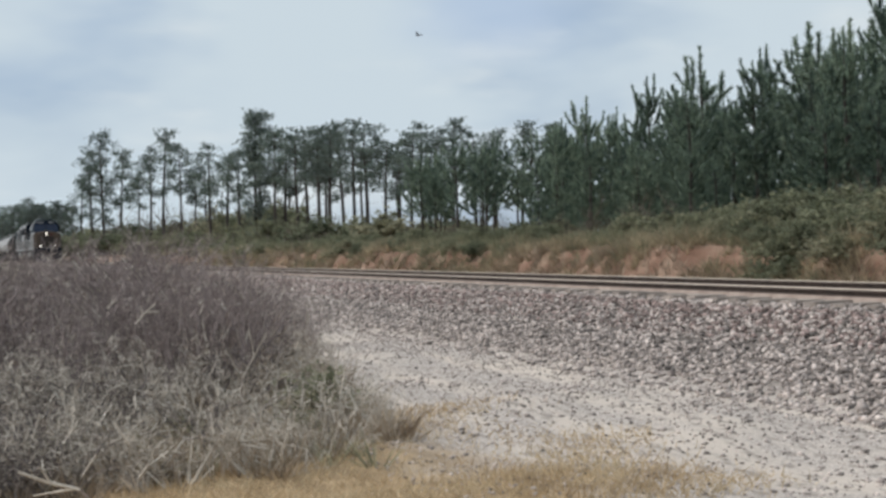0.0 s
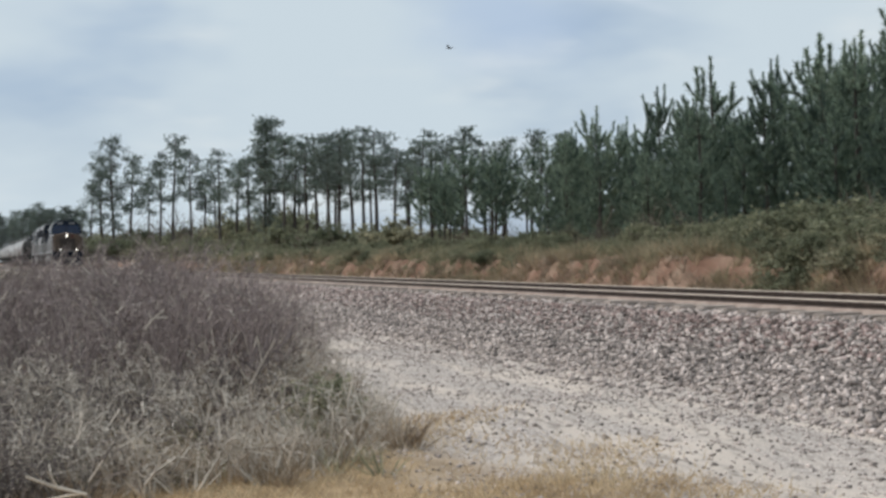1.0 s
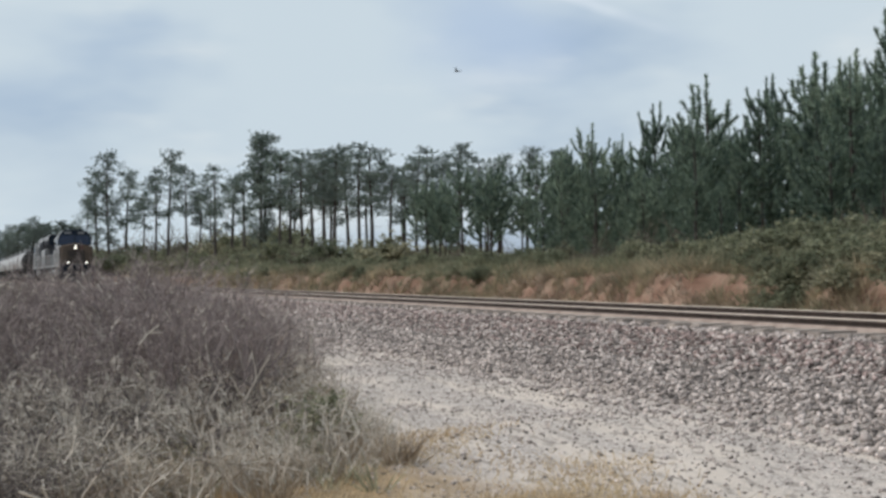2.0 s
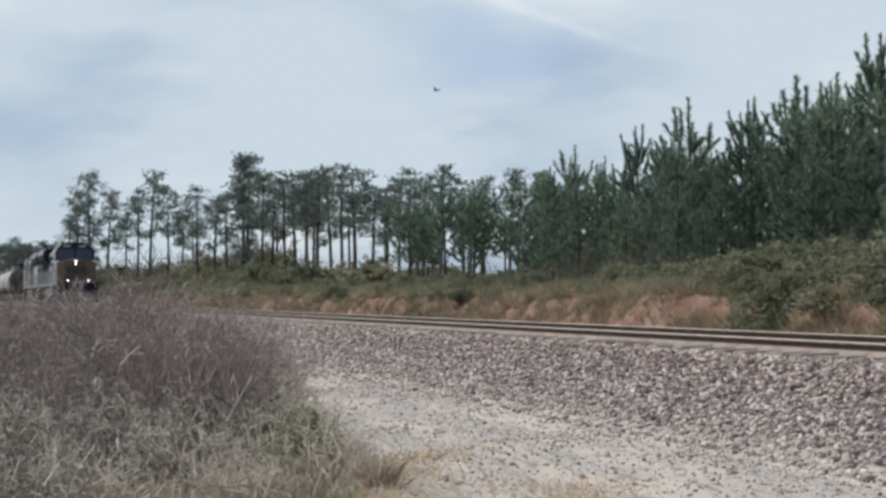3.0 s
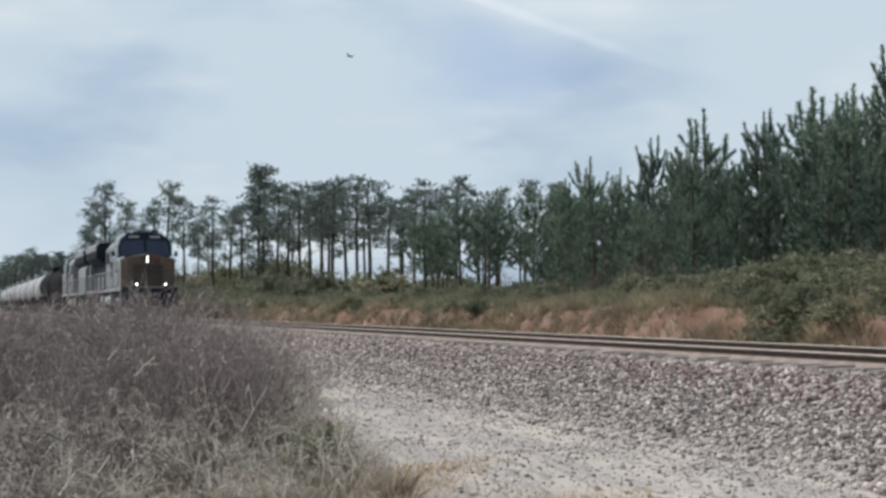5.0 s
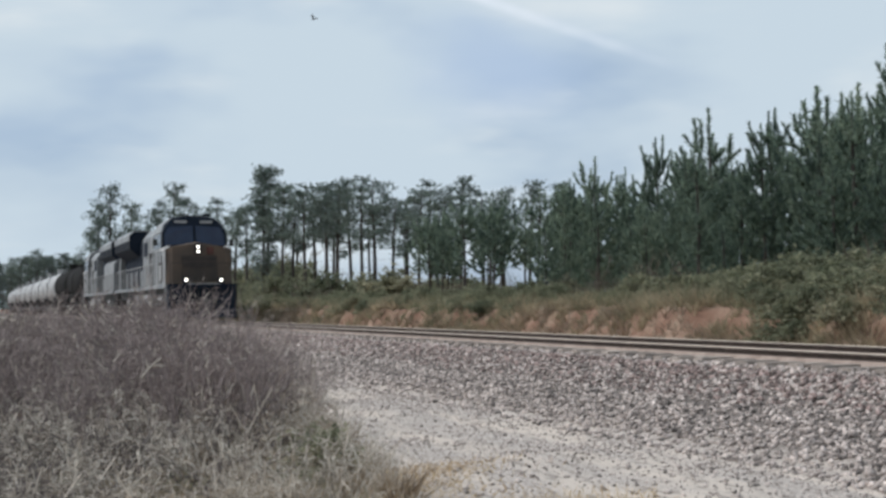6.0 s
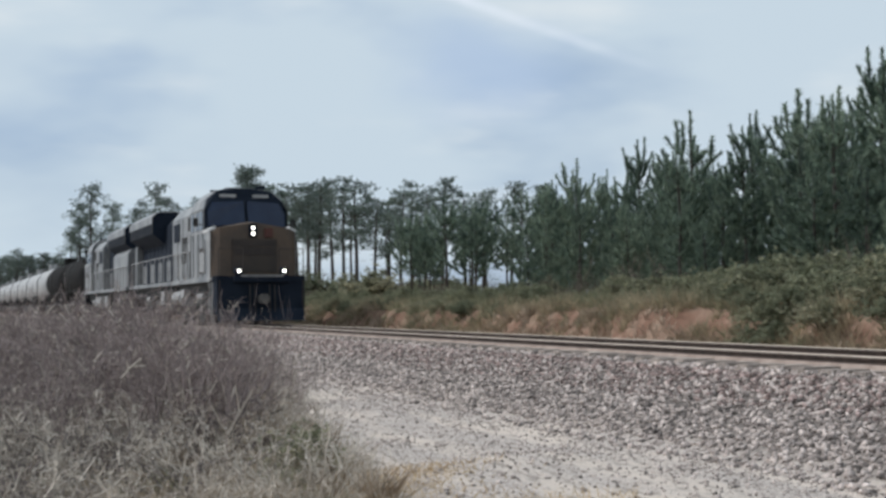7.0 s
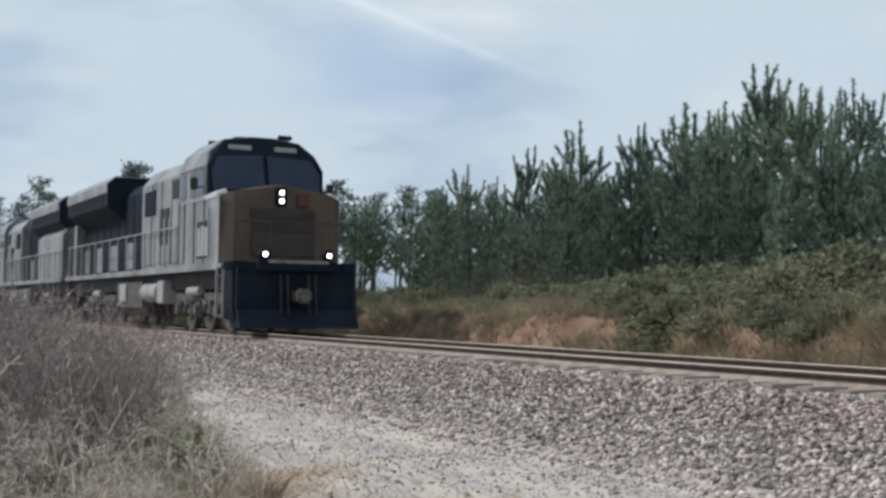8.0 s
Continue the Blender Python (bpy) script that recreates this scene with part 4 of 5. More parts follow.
def old_trees():
    kinds = [
        tree_thing("tall_pine", old_pine(70, 15, 0.50, 3.0), "tall pine with a bare stem and clumped crown", "tall pines"),
        tree_thing("tall_pine", old_pine(71, 15, 0.55, 2.6), "tall pine with a bare stem and clumped crown", "tall pines"),
        tree_thing("tall_pine", old_pine(72, 15, 0.45, 2.8, 1.3), "tall pine with a bare stem and clumped crown", "tall pines"),
        tree_thing("tall_pine", old_pine(73, 15, 0.22, 3.4, 1.7), "broad tall pine with a full low-reaching crown", "tall pines"),
        tree_thing("vine_covered_pine", old_pine(74, 15, 0.06, 1.5, 2.6), "tall pine wrapped in dark vines down its stem", "tall pines"),
        tree_thing("woodland_tree", old_pine(75, 15, 0.03, 3.8, 4.5), "full-crowned tree of the distant wood", "distant wood"),
    ]
    rng = random.Random(23)
    # bearing from the track's line at the camera, rise of the top above the eye, distance, kind
    rows = [
        (5.9, 5.15, 185, 3), (5.4, 4.3, 190, 1), (6.6, 4.4, 188, 2), (8.3, 5.25, 150, 2), (7.8, 4.5, 156, 0), (9.0, 4.5, 146, 1), (9.6, 3.6, 150, 1), (10.2, 4.6, 132, 0), (10.9, 4.2, 130, 2),
        (11.4, 4.3, 126, 1), (12.1, 6.0, 112, 4), (12.25, 6.0, 113, 2), (12.9, 5.1, 108, 1), (13.3, 5.0, 112, 2), (13.8, 5.0, 104, 0), (14.2, 5.15, 110, 1), (14.7, 5.2, 100, 0), (15.2, 5.35, 98, 1),
        (15.7, 5.3, 104, 2), (16.2, 5.2, 94, 0), (16.7, 5.4, 96, 1), (17.5, 4.6, 90, 2), (18.1, 4.6, 96, 0), (18.6, 5.0, 86, 2), (19.1, 5.35, 92, 0), (19.7, 5.0, 84, 1), (20.4, 5.5, 82, 2), (21.3, 4.9, 84, 0), (22.2, 4.9, 80, 1), (23.3, 5.3, 84, 2), (24.6, 5.2, 80, 0),
        (7.3, 3.5, 210, 0), (10.0, 3.6, 180, 2), (13.5, 4.2, 150, 1), (15.0, 4.4, 140, 2), (16.5, 4.4, 135, 0), (18.0, 4.2, 130, 1), (5.0, 3.3, 240, 2),
        (1.4, 2.0, 420, 3), (2.0, 2.1, 400, 3), (2.6, 2.2, 390, 3), (3.0, 2.45, 380, 3), (3.4, 2.2, 400, 2), (3.9, 1.9, 380, 3), (4.4, 1.8, 360, 3), (0.8, 2.2, 430, 3), (0.2, 2.1, 430, 3),
    ]
    rows += [(0.0 + 0.33 * k, 1.75 + 0.55 * rng.random(), rng.uniform(350, 430), 5) for k in range(15)]
    for bearing, rise, far, k in rows:
        a = radians(bearing)
        x, y = -far * math.cos(a), far * math.sin(a)
        top = EYE_Z + far * math.tan(radians(rise)) - float(hill(x, y))
        m = scaled(x, y, top / 15.4, rng.uniform(0, 360), rng.uniform(0.9, 1.15) * (1.0 if top > 11 else 1.15), 0.1)
        place(kinds[k], m)


def weed_meshes(seed, h, stems, spread, pale, upright=0.30, wander=0.22, fork=0.75, stout=1.0, wood=None):
    """A dead bramble: canes that fork three times, with a share of bleached ones."""
    rng = np.random.default_rng(seed)
    A, B, R, tips, P, D, L = [], [], [], [], [], [], []

    def grow(p, d, length, r, depth):
        steps = 3
        for _ in range(steps):
            d = d + rng.normal(scale=wander, size=3)
            d /= np.linalg.norm(d)
            e = p + d * length / steps
            e[2] = max(e[2], 0.02)
            A.append(p), B.append(e), R.append(r)
            if depth > 1:
                if rng.random() < 0.9:
                    grow(e, d + rng.normal(scale=fork, size=3), length * rng.uniform(0.4, 0.7), r * 0.62, depth - 1)
            else:
                if rng.random() < 0.75:
                    P.append(e), D.append(d + rng.normal(scale=fork, size=3)), L.append(length * rng.uniform(0.3, 0.8))
            p = e
        tips.append((p, d))

    for _ in range(stems):
        p = np.array([rng.normal() * spread, rng.normal() * spread, 0.0])
        d = np.array([rng.normal() * upright, rng.normal() * upright, 1.0])
        grow(p, d / np.linalg.norm(d), h * rng.uniform(0.55, 1.0), stout * rng.uniform(0.004, 0.009), 3)
    A, B, R, P, L = np.array(A), np.array(B), np.array(R), np.array(P), np.array(L)
    fit = h / np.quantile(B[:, 2], 0.985)  # bring the tops to the height asked for
    A, B, P, L = A * fit, B * fit, P * fit, L * fit
    light = rng.random(len(A)) < pale
    fine = blades_np(P, np.array(D), L, 0.006 * stout, rng)
    dark = mesh_np("cane_tangle", *joined(twigs_np(A[~light], B[~light], R[~light], R[~light] * 0.75), fine), wood or M_TWIG)
    tp, td = fit * np.array([t[0] for t in tips]), np.array([t[1] for t in tips])
    pick = rng.random(len(tp)) < min(0.4, pale * 3)
    fluff = tufts_np(tp[pick], td[pick] + [0, 0, 0.2], 0.05, 0.010, 4, 0.5, rng)
    white = mesh_np("bleached_growth", *joined(twigs_np(A[light], B[light], R[light] * 1.6, R[light] * 1.2), fluff), M_PALE)
    return dark, white


def bramble(name, label, group, meshes):
    t = tagged(new(name), label, "shrub", group)
    for me in meshes:
        o = tagged(new(me.name.split(".")[0], me), kind="stuff")
        o.parent = t
    return t


def brush():
    low = [bramble("dead_bramble", "tangled dead grey-brown bramble with bleached tips", "brambles beside the track", weed_meshes(90 + k, 1.0, 9, 0.28, 0.04 + 0.02 * k, 0.45, 0.42, 1.1, 1.5)) for k in range(5)]
    tall = [bramble("tall_dead_weed", "tall leafless reddish-brown weed thicket", "tall weeds beside the track", weed_meshes(100 + k, 1.0, 15, 0.24, 0.03, 0.22, 0.13, 0.5, 1.1, M_CANE)) for k in range(3)]
    tan = [bramble("tan_weed", "clump of tan dead weed stalks", "tan weeds at the gravel edge", weed_meshes(110 + k, 1.0, 14, 0.2, 0.25, 0.35, 0.25, 0.7, 1.5, M_TAN)) for k in range(3)]
    wisp = [bramble("tall_dead_weed", "thin tall leafless weed stalks", "tall weeds beside the track", weed_meshes(115 + k, 1.0, 3, 0.15, 0.02, 0.14, 0.08, 0.35, 0.7, M_CANE)) for k in range(2)]
    rng = random.Random(31)
    n = 0
    while n < 340:
        far = 9.2 + 30 * rng.random() ** 1.6
        x = -far
        side = 3.3 + 0.16 * max(0.0, min(far - 11.5, 9.0)) - max(0.0, (10.6 - far) * 0.9)
        y = -1.0 + (side + 1.0) * rng.random() ** 0.85
        if math.sin(1.9 * x + 0.7) + math.sin(2.6 * y + 0.5 * x) < -0.75 and far < 19 and rng.random() < 0.85:
            continue  # hollows between the clumps
        n += 1
        # low at the front and at the gravel's edge, shoulder-high farther in
        top = min(1.42, 0.52 + 0.085 * (far - 9.0)) * rng.uniform(0.55, 1.06) * (0.6 + 0.4 * min(1.0, (side - y) / 1.1))
        if side - y < 1.1 and far < 17 and rng.random() < 0.8:
            place(rng.choice(tan), scaled(x, y, top * 0.76, rng.uniform(0, 360), 1.2, 0.0))
        elif far > 13.5 and side - y > 0.5 and rng.random() < 0.55:
            place(rng.choice(tall), scaled(x, y, top * 1.2, rng.uniform(0, 360), 1.0, 0.0))
        else:
            place(rng.choice(low), scaled(x, y, top * 0.82, rng.uniform(0, 360), 1.0 if top > 0.8 else 1.3, 0.0))
    pale = [bramble("bleached_weed", "crooked bleached dead weed stalks", "bleached weeds at the gravel edge", weed_meshes(118 + k, 1.0, 6, 0.22, 0.3, 0.5, 0.6, 0.9, 1.7, M_PALE)) for k in range(3)]
    for k in range(125):
        far = 9.0 + 9.5 * rng.random() ** 1.3
        side = 3.3 + 0.16 * max(0.0, far - 11.5) - max(0.0, (10.6 - far) * 0.9)
        place(rng.choice(pale), scaled(-far, side - 4.2 * rng.random() ** 1.5, rng.uniform(0.24, 0.5) * (1 + 0.10 * (far - 9)), rng.uniform(0, 360), 1.1, 0.0))
    for _ in range(26):  # a dense upright stand near the gravel
        a, far = radians(rng.gauss(10.3, 1.3)), rng.uniform(13.5, 17.5)
        place(rng.choice(tall), scaled(-far * math.cos(a), far * math.sin(a), rng.uniform(1.0, 1.3), rng.uniform(0, 360), 0.8, 0.0))
    for _ in range(34):  # thin stalks that stand above the thicket
        a, far = radians(rng.uniform(4.0, 14.0)), rng.uniform(13, 24)
        place(rng.choice(wisp), scaled(-far * math.cos(a), far * math.sin(a), rng.uniform(1.2, 1.55), rng.uniform(0, 360), 0.75, 0.0))


def edge_bushes():
    bush = bramble("low_bush", "small olive leafy bush at the gravel edge", "bushes at the gravel edge", leafy_meshes(150, 1.0))
    for x, y, s in ((-11.6, 2.95, 0.46), (-12.3, 3.25, 0.40), (-10.6, 2.6, 0.30)):
        place(bush, scaled(x, y, s, 70 * s * 10, 1.15))


def dead_branch(label, points, forks, r):
    """A bare crooked branch through a few points, with short forks, leaning in the thicket."""
    t = tagged(new("dead_branch"), label, "branch", "dead branches in the thicket")
    base = Vector(points[0])
    t.location = (base.x, base.y, 0)
    pts = [Vector(p) - Vector((base.x, base.y, 0)) for p in points]
    bm = bmesh.new()
    n = len(pts) - 1
    part("stem", rod(bmesh.new(), pts[0], pts[1], 0.003, 5, 0.004), M_CANE, t, "thin dark stem")
    for i in range(1, n):
        rod(bm, pts[i], pts[i + 1], r * (1 - 0.25 * i / n), 7, r * (1 - 0.25 * (i + 1) / n))
    for a, b in forks:
        rod(bm, Vector(a) - Vector((base.x, base.y, 0)), Vector(b) - Vector((base.x, base.y, 0)), r * 0.7, 6, r * 0.35)
    part("limb", bm, M_PALE, t)


def dead_branches():
    dead_branch("bleached forked branch fallen among the weeds", [(-8.35, 0.80, 0.0), (-8.46, 0.69, 0.10), (-8.48, 0.50, 0.16), (-8.49, 0.34, 0.23)], [((-8.48, 0.52, 0.155), (-8.47, 0.47, 0.25)), ((-8.46, 0.66, 0.11), (-8.5, 0.42, 0.08))], 0.012)
    dead_branch("pale broken branch leaning in the brambles", [(-12.93, 1.50, 0.0), (-12.91, 1.60, 0.86), (-12.89, 1.67, 0.95), (-12.88, 1.78, 1.04)], [((-12.89, 1.66, 0.94), (-12.87, 1.64, 1.03)), ((-12.89, 1.7, 0.97), (-12.9, 1.82, 0.97))], 0.011)
    dead_branch("pale broken branch leaning in the brambles", [(-9.38, 0.80, 0.0), (-9.37, 0.97, 0.24), (-9.36, 1.10, 0.31), (-9.35, 1.20, 0.40)], [((-9.36, 1.08, 0.30), (-9.38, 1.10, 0.40))], 0.010)
    dead_branch("pale crooked branch standing in the weeds", [(-10.75, 2.13, 0.0), (-10.74, 2.15, 0.50), (-10.73, 2.22, 0.62), (-10.73, 2.36, 0.86)], [((-10.74, 2.15, 0.5), (-10.72, 2.02, 0.74)), ((-10.73, 2.25, 0.68), (-10.74, 2.22, 0.88))], 0.006)


def grass_patch(name, label, x, y, length, width, material, lean, rng, category="grass"):
    n = len(x)
    P = np.stack([x, y, hill(x, y) - 0.01], 1)
    D = rng.normal(scale=lean, size=(n, 3))
    D[:, 2] = 1
    tagged(new(name, mesh_np(name, *blades_np(P, D, length, width, rng), material)), label, category, kind="stuff")


def tussocks(name, label, x, y, size, per, wide, material, rng):
    """Domes of blades that lean outwards from many clump centres."""
    cx, cy, cs = np.repeat(x, per), np.repeat(y, per), np.repeat(size, per)
    a, q = rng.random(len(cx)) * math.tau, rng.random(len(cx)) ** 0.5
    bx, by = cx + np.cos(a) * q * 0.10 * cs, cy + np.sin(a) * q * 0.10 * cs
    P = np.stack([bx, by, hill(bx, by) - 0.02], 1)
    D = np.stack([np.cos(a) * q * 1.05, np.sin(a) * q * 1.05 - 0.15, np.full(len(cx), 0.9)], 1) + rng.normal(scale=0.16, size=(len(cx), 3))
    w = np.repeat(np.broadcast_to(wide, len(x)), per)
    tagged(new(name, mesh_np(name, *blades_np(P, D, cs * rng.uniform(0.22, 0.46, len(cx)), w, rng), material)), label, "grass", kind="stuff")


def grasses():
    rng = np.random.default_rng(7)
    # yellow straw between the brambles and the gravel
    n = 34000
    x = -5.5 - 6.5 * rng.random(n)
    y = 0.8 + 4.4 * rng.random(n)
    d = np.sin(x * 1.7 + 2) + np.sin(y * 2.3 + x) + rng.normal(scale=1.3, size=n)
    keep = (d > -0.2) & (y < 4.9 - 0.32 * np.abs(x + 9) + 0.4 * np.sin(x * 3.1) + rng.normal(scale=0.3, size=n))
    grass_patch("straw_grass", "short matted yellow straw grass", x[keep], y[keep], rng.uniform(0.05, 0.14, keep.sum()), 0.010, M_STRAW, 1.0, rng)
    # dry grass tussocks along the brambles' edge
    for name, seed_n, material, label in (("dry_tussocks", 40, M_PALE, "bleached dry grass tussocks along the brambles"), ("tan_tussocks", 150, M_TAN, "tan dry grass tussocks along the brambles")):
        x = -8.8 - 12 * rng.random(seed_n) ** 1.3
        side = 3.45 + 0.16 * np.clip(-x - 11.5, 0, 9) - 0.9 * np.clip(10.4 + x, 0, 2)
        tussocks(name, label, x, side - 2.4 * rng.random(seed_n) ** 1.8, rng.uniform(0.4, 1.1, seed_n), 22, 0.015, material, rng)
    # a few green sprigs low among the dead weeds
    n = 46
    x, y = -9.0 - 2.4 * rng.random(n), 0.6 + 2.2 * rng.random(n)
    tussocks("green_sprigs", "small green weeds among the dead stalks", x, y, rng.uniform(0.4, 0.9, n), 26, 0.014, M_LEAF, rng)
    # sedge tussocks over the cut bank and the top of it
    n = 5200
    x = -12 - 115 * rng.random(n) ** 1.45
    y = 14.2 + 5.0 * rng.random(n) ** 1.15
    bare_clay = np.sin(x * 0.7 + 1.0) + np.sin(x * 1.9) * 0.7 + rng.normal(scale=0.5, size=n)
    keep = (bare_clay < 0.75) | (y > 14.9) | (x > -23)
    x, y = x[keep], y[keep]
    size = (0.5 + 1.5 * rng.random(len(x)) ** 1.6) * np.where(y < 15.2, 0.85, 0.68)
    wide = 0.018 * (1 + np.clip((-x - 20) / 50, 0, 1.8))
    olive = rng.random(len(x)) < np.clip((y - 14.5) / 1.2, 0.15, 0.85)
    for pick, name, label, material in ((~olive, "bank_sedge", "tan sedge tussocks hanging over the clay cut", M_SEDGE), (olive, "olive_sedge", "olive sedge tussocks along the top of the cut", M_SEDGE_GREEN)):
        tussocks(name, label, x[pick], y[pick], size[pick], 44, wide[pick], material, rng)
    # tan grass along the foot of the cut
    n = 1300
    x = -11 - 100 * rng.random(n) ** 1.4
    foot = 13.9 + 0.7 * rng.random(n)
    tussocks("foot_grass", "tan grass along the foot of the clay cut", x, foot, rng.uniform(0.4, 1.0, n), 18, 0.02 * (1 + np.clip((-x - 20) / 50, 0, 1.8)), M_TAN, rng)
    # weeds beside the far rail
    n = 30000
    x, y = -7 - 80 * rng.random(n) ** 1.4, 12.7 + 1.8 * rng.random(n)
    keep = np.sin(x * 1.9) * np.sin(y * 5 + x * 0.4) + rng.normal(scale=0.3, size=n) > 0.1
    grass_patch("ditch_weeds", "sparse tan weeds in the ditch", x[keep], y[keep], rng.uniform(0.08, 0.22, keep.sum()), 0.016, M_SEDGE, 0.6, rng)


def leafy_meshes(seed, h):
    """A low evergreen shrub: forked wood under many small leaf sprays."""
    rng = np.random.default_rng(seed)
    A, B, TP, TD = [], [], [], []
    for _ in range(22):
        a, q = rng.random() * math.tau, rng.random()
        mid = np.array([math.cos(a) * q * 0.4 * h, math.sin(a) * q * 0.4 * h, h * rng.uniform(0.25, 0.5)])
        end = np.array([math.cos(a) * q * 0.85 * h, math.sin(a) * q * 0.85 * h, h * rng.uniform(0.55, 1.05) * (1 - 0.35 * q * q)])
        A += [np.zeros(3), mid]
        B += [mid, end]
        m = 22
        w = rng.random((m, 1)) ** 0.6
        TP.append(mid + (end - mid) * w + rng.normal(scale=0.11 * h, size=(m, 3))), TD.append(rng.normal(size=(m, 3)) + [0, 0, 0.5])
    TP = np.concatenate(TP)
    TP[:, 2] = np.abs(TP[:, 2])
    return mesh_np("branchwork", *twigs_np(A, B, 0.012, 0.006), M_BARK), mesh_np("foliage", *tufts_np(TP, np.concatenate(TD), 0.13, 0.045, 5, 0.7, rng), M_LEAF)


def far_brush():
    """Evergreen and bare shrubs on the bank and under the trees."""
    green = []
    for k in range(3):
        green.append(bramble("bank_shrub", "olive brown leafy shrub on the bank", "shrubs on the bank", leafy_meshes(120 + k, 1.0)))
    bare = []
    for k in range(3):
        bare.append(bramble("bare_shrub", "leafless grey-brown shrub at the wood's edge", "shrubs under the trees", weed_meshes(140 + k, 1.0, 16, 0.25, 0.0, 0.4, 0.2, 0.6, 1.6, M_BRAMBLE)))
    rng = random.Random(41)
    for _ in range(205):  # on and over the bank
        x = -13 - 92 * rng.random() ** 1.5
        y = 15.6 + 3.0 * rng.random()
        s = rng.uniform(0.35, 0.75) * (0.7 if y < 16.3 else 1.0) + (0.5 * max(0, min(1, (x + 34) / 14)) if y > 16.5 else 0)
        place(rng.choice(green), scaled(x, y, s, rng.uniform(0, 360), rng.uniform(1.1, 1.6)))
    for _ in range(30):  # bushes over the face of the cut where it is not bare
        x = -12 - 12 * rng.random()
        y = 14.4 + 1.4 * rng.random()
        place(rng.choice(green), scaled(x, y, rng.uniform(0.3, 0.62), rng.uniform(0, 360), rng.uniform(1.1, 1.6)))
    for _ in range(46):  # small clumps hanging over the bare clay
        place(rng.choice(green), scaled(-32 - 60 * rng.random() ** 1.3, 14.75 + 0.6 * rng.random(), rng.uniform(0.25, 0.5), rng.uniform(0, 360), rng.uniform(1.0, 1.6)))
    for _ in range(46):  # tall bare thicket before the pines
        x = -14 - 37 * rng.random() ** 1.2
        place(rng.choice(bare), scaled(x, 17.2 + 1.9 * rng.random(), rng.uniform(0.8, 1.35) * (1 if x > -36 else 0.7), rng.uniform(0, 360), 1.1))
    for _ in range(56):  # the thicket goes on beside the track
        x = -42 - 90 * rng.random() ** 1.3
        place(rng.choice(bare), scaled(x, -4 + 9.5 * rng.random(), rng.uniform(1.0, 1.38), rng.uniform(0, 360), 1.5))
    for _ in range(34):  # far hedge in line with the track
        a, far = radians(rng.uniform(0.5, 6.5)), rng.uniform(150, 300)
        place(rng.choice(bare + green), scaled(-far * math.cos(a), max(16.5, far * math.sin(a)), rng.uniform(1.6, 3.2), rng.uniform(0, 360), 2.0))
    for k in range(58):  # tall dark hedge between the stems of the old pines
        a = radians(5.2 + 8.3 * (k + rng.random()) / 58)
        far = rng.uniform(1.06, 1.18) * (185 - 8.5 * (math.degrees(a) - 5.5))
        place(rng.choice(bare), scaled(-far * math.cos(a), far * math.sin(a), rng.uniform(3.2, 5.4), rng.uniform(0, 360), 1.15))
    for k in range(44):  # evergreen scrub closing the wood below the crowns
        a = radians(5.0 + 8.6 * (k + rng.random()) / 44)
        far = rng.uniform(1.0, 1.14) * (185 - 8.5 * (math.degrees(a) - 5.5))
        place(rng.choice(green), scaled(-far * math.cos(a), far * math.sin(a), rng.uniform(2.0, 4.0), rng.uniform(0, 360), 1.1))
    for _ in range(80):  # undergrowth below the tall pines
        a = radians(rng.uniform(4.6, 23))
        far = rng.uniform(70, 90) + 95 * max(0, (radians(15) - a) / radians(10))
        k = rng.choice(green + bare + bare)
        place(k, scaled(-far * math.cos(a), max(16.5, far * math.sin(a) + rng.uniform(-3, 1)), rng.uniform(0.9, 2.0), rng.uniform(0, 360), 1.5))


# ---- sky things ----
def bird():
    t = tagged(new("soaring_bird"), "dark soaring bird with spread wings", "bird")
    bm = bmesh.new()
    bmesh.ops.create_uvsphere(bm, u_segments=12, v_segments=8, radius=1.0, matrix=Matrix.Diagonal((0.24, 0.07, 0.07, 1)))
    rod(bm, (0.24, 0, 0.02), (0.36, 0, 0.02), 0.05, 8, 0.02)
    part("body", bm, M_FEATHER, t, smooth=True)
    part("tail", prism(bmesh.new(), [(-0.09, -0.01), (0.09, -0.01), (0.06, 0.02), (-0.06, 0.02)], -0.48, -0.2), M_FEATHER, t)
    wings = []
    for s in (-1, 1):
        bm = bmesh.new()
        plan = [(0.11, 0.0), (0.12, 0.28), (0.03, 0.60), (-0.08, 0.58), (-0.10, 0.28), (-0.12, 0.0)]
        a = [bm.verts.new((x, s * y, 0.012)) for x, y in plan]
        b = [bm.verts.new((x, s * y, -0.012)) for x, y in plan]
        bm.faces.new(a), bm.faces.new(b)
        for i in range(6):
            j = (i + 1) % 6
            bm.faces.new((a[i], a[j], b[j], b[i]))
        w = part("wing", bm, M_FEATHER, t)
        w.location = (0, s * 0.08, 0.03)
        wings.append((w, s))
    return t, wings


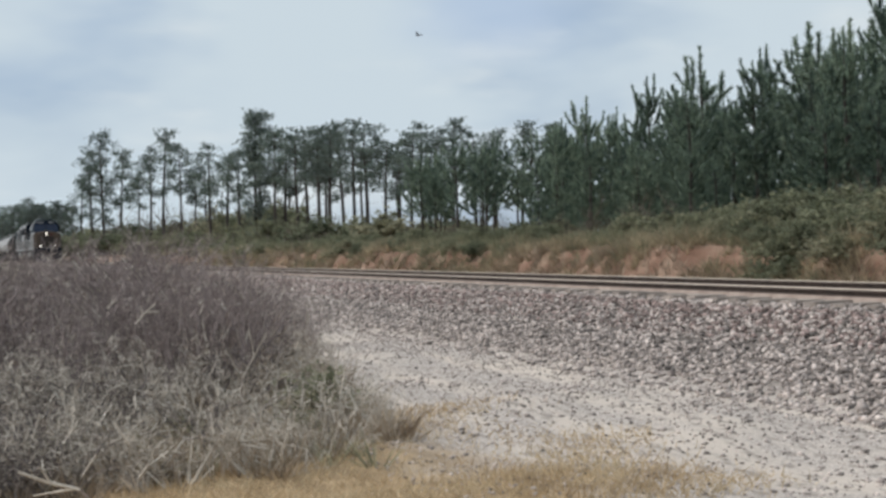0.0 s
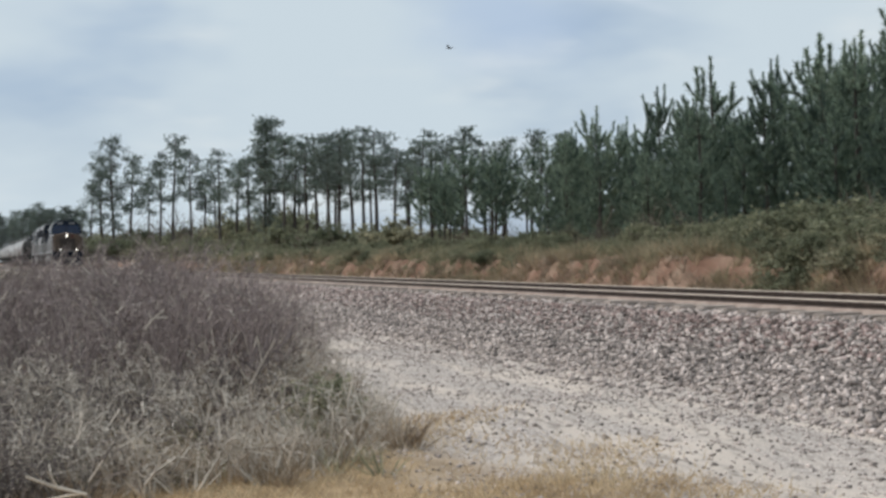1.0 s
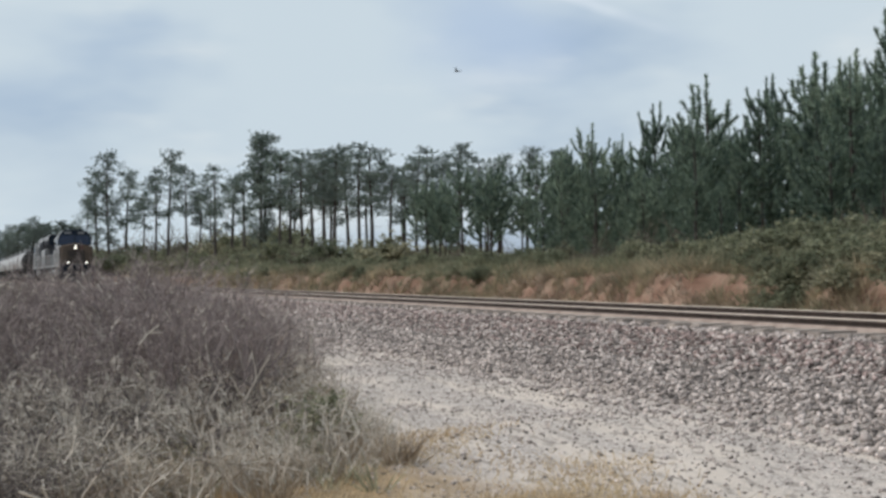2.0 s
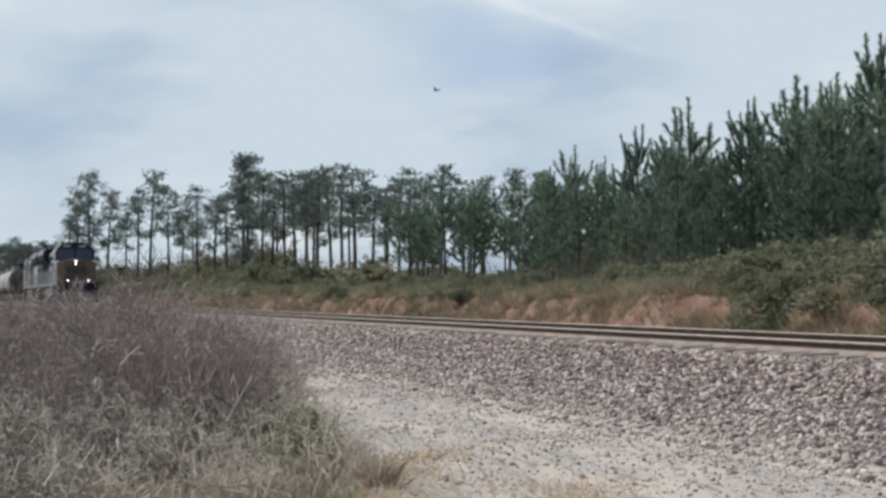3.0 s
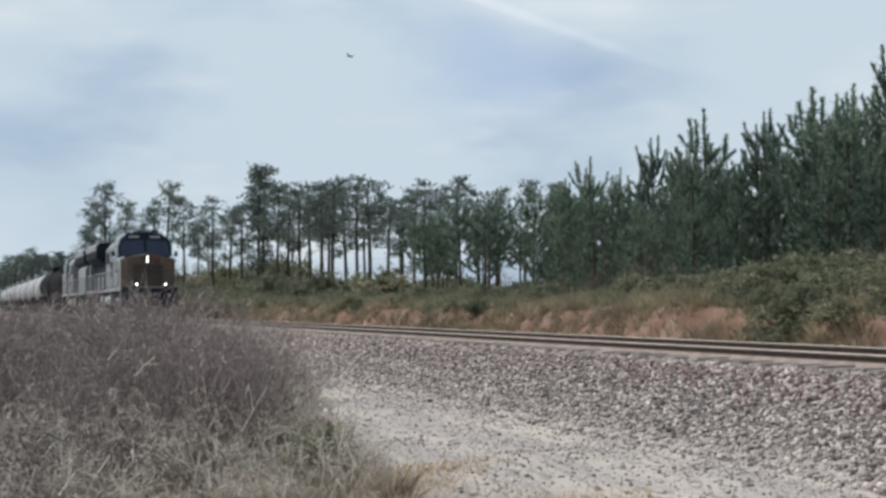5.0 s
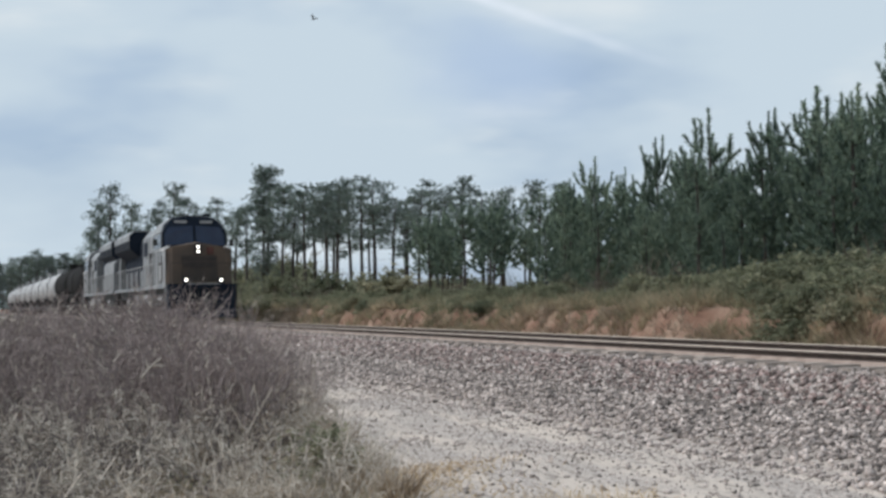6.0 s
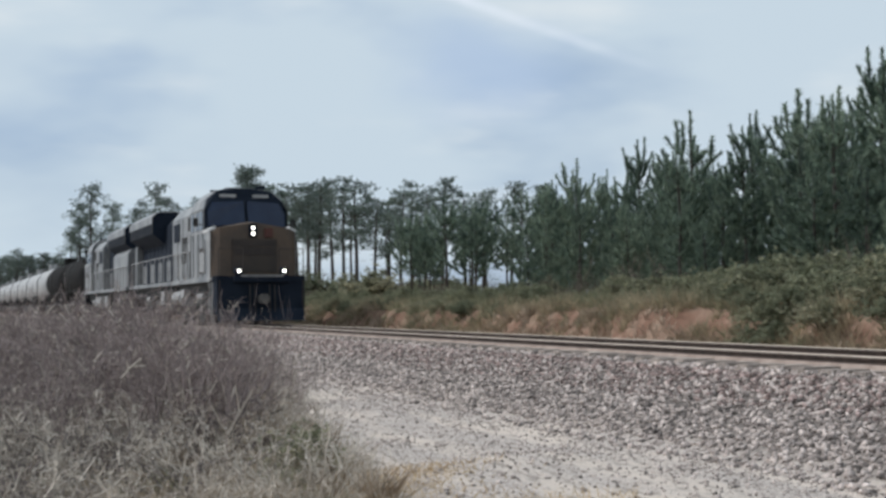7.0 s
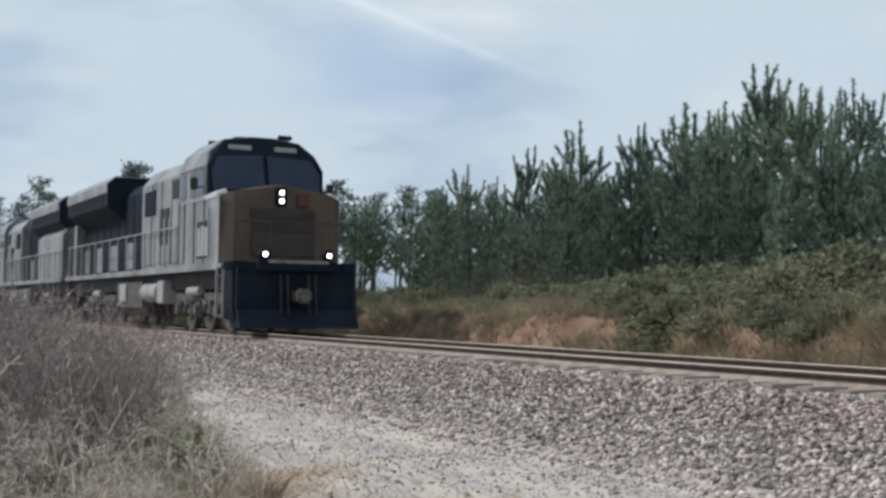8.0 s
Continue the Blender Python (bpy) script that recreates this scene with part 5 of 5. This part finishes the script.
def vapour_trail():
    """A thin high trail of ice cloud, far beyond the rest."""
    m = bpy.data.materials.new("ice_cloud")
    m.use_nodes = True
    n, l = m.node_tree.nodes, m.node_tree.links
    n.clear()
    out, mixer, clear, white = n.new("ShaderNodeOutputMaterial"), n.new("ShaderNodeMixShader"), n.new("ShaderNodeBsdfTransparent"), n.new("ShaderNodeEmission")
    white.inputs["Color"].default_value, white.inputs["Strength"].default_value = (0.90, 0.95, 1.0, 1), 0.86
    tc, sep, noise_t = n.new("ShaderNodeTexCoord"), n.new("ShaderNodeSeparateXYZ"), n.new("ShaderNodeTexNoise")
    noise_t.inputs["Scale"].default_value = 0.02
    l.new(tc.outputs["Object"], sep.inputs[0]), l.new(tc.outputs["Object"], noise_t.inputs["Vector"])
    ab, rng, mul, mul2, fade = (n.new("ShaderNodeMath"), n.new("ShaderNodeMapRange"), n.new("ShaderNodeMath"), n.new("ShaderNodeMath"), n.new("ShaderNodeMapRange"))
    ab.operation, mul.operation, mul2.operation = "ABSOLUTE", "MULTIPLY", "MULTIPLY"
    rng.interpolation_type = "SMOOTHSTEP"
    rng.inputs["From Min"].default_value, rng.inputs["From Max"].default_value = 9.5, 0.0
    fade.inputs["From Min"].default_value, fade.inputs["From Max"].default_value, fade.inputs["To Max"].default_value = 190.0, -60.0, 1.15
    l.new(sep.outputs["Y"], ab.inputs[0]), l.new(ab.outputs[0], rng.inputs["Value"])
    l.new(sep.outputs["X"], fade.inputs["Value"])
    l.new(rng.outputs["Result"], mul.inputs[0]), l.new(fade.outputs["Result"], mul.inputs[1])
    l.new(mul.outputs[0], mul2.inputs[0]), l.new(noise_t.outputs["Fac"], mul2.inputs[1])
    l.new(mul2.outputs[0], mixer.inputs["Fac"]), l.new(clear.outputs[0], mixer.inputs[1]), l.new(white.outputs[0], mixer.inputs[2])
    l.new(mixer.outputs[0], out.inputs["Surface"])
    a, b = Vector((-1362, 534, 332)), Vector((-1324, 644, 290))
    ax = (b - a).normalized()
    nrm = (-(a + b) / 2).normalized()
    up = nrm.cross(ax).normalized()
    bm = bmesh.new()
    for i in range(25):
        x = -260 + 20 * i
        for y in (-14, 14):
            bm.verts.new((x, y - 0.0006 * (x - 40) ** 2 * 0.3, 0))
    bm.verts.ensure_lookup_table()
    for i in range(24):
        bm.faces.new([bm.verts[k] for k in (2 * i, 2 * i + 2, 2 * i + 3, 2 * i + 1)])
    o = part("vapour_trail", bm, m)
    o.matrix_world = Matrix.Translation((a + b) / 2) @ Matrix((ax, up, nrm)).transposed().to_4x4()
    o.visible_shadow = False
    tagged(o, "thin white vapour trail across the sky", "vapour trail", kind="structure")


# ---- build ----
TRAIN = build_train()
BIRD, WINGS = bird()
vapour_trail()
plantation()
old_trees()
brush()
edge_bushes()
dead_branches()
far_brush()
grasses()
ground_sheet()
ballast()
track()

# seconds, place of the leading pilot along the track
RUN = [(0.0, -158.6), (0.75, -146.2), (1.5, -133.8), (2.5, -116.2), (3.5, -98.8), (4.5, -83.0), (5.5, -67.6), (6.5, -52.4), (7.0, -44.8), (7.5, -37.2), (8.0, -29.6)]


def motions():
    for ob, behind, reverse in TRAIN:
        walk(ob, [(t, pose(x - behind, TRACK_Y, RAIL_Z, 0, 0, 180 if reverse else 0)) for t, x in RUN])
    times = [k / FPS for k in range(int(8 * FPS) + 1)]
    ts, xs = zip(*RUN)
    for w, place, sense, radius in WHEELSETS:
        walk(w, [(t, pose(*place, 0, math.degrees(sense * float(np.interp(t, ts, xs)) / radius) % 360, 0)) for t in times])
    way = [(0.0, -138.8, 48.0, 24.4), (1.0, -139.4, 50.5, 24.1), (2.0, -139.2, 51.8, 23.4), (3.0, -139.2, 51.3, 23.7), (3.5, -139.9, 49.2, 24.3), (4.0, -140.9, 45.7, 25.4), (4.5, -141.4, 43.1, 26.7),
           (5.0, -141.9, 40.5, 28.6), (5.7, -142.2, 37.6, 31.6), (6.5, -142.8, 32.8, 33.9), (7.0, -143.6, 28.1, 34.8), (8.0, -144.5, 20.0, 36.5)]
    walk(BIRD, [(t, pose(x, y, z, 10, 4, 228)) for t, x, y, z in way])
    for w, s in WINGS:
        walk(w, [(k * 0.5, pose(0, s * 0.08, 0.03, s * (16 + 9 * math.sin(k * 1.7)))) for k in range(17)])


motions()
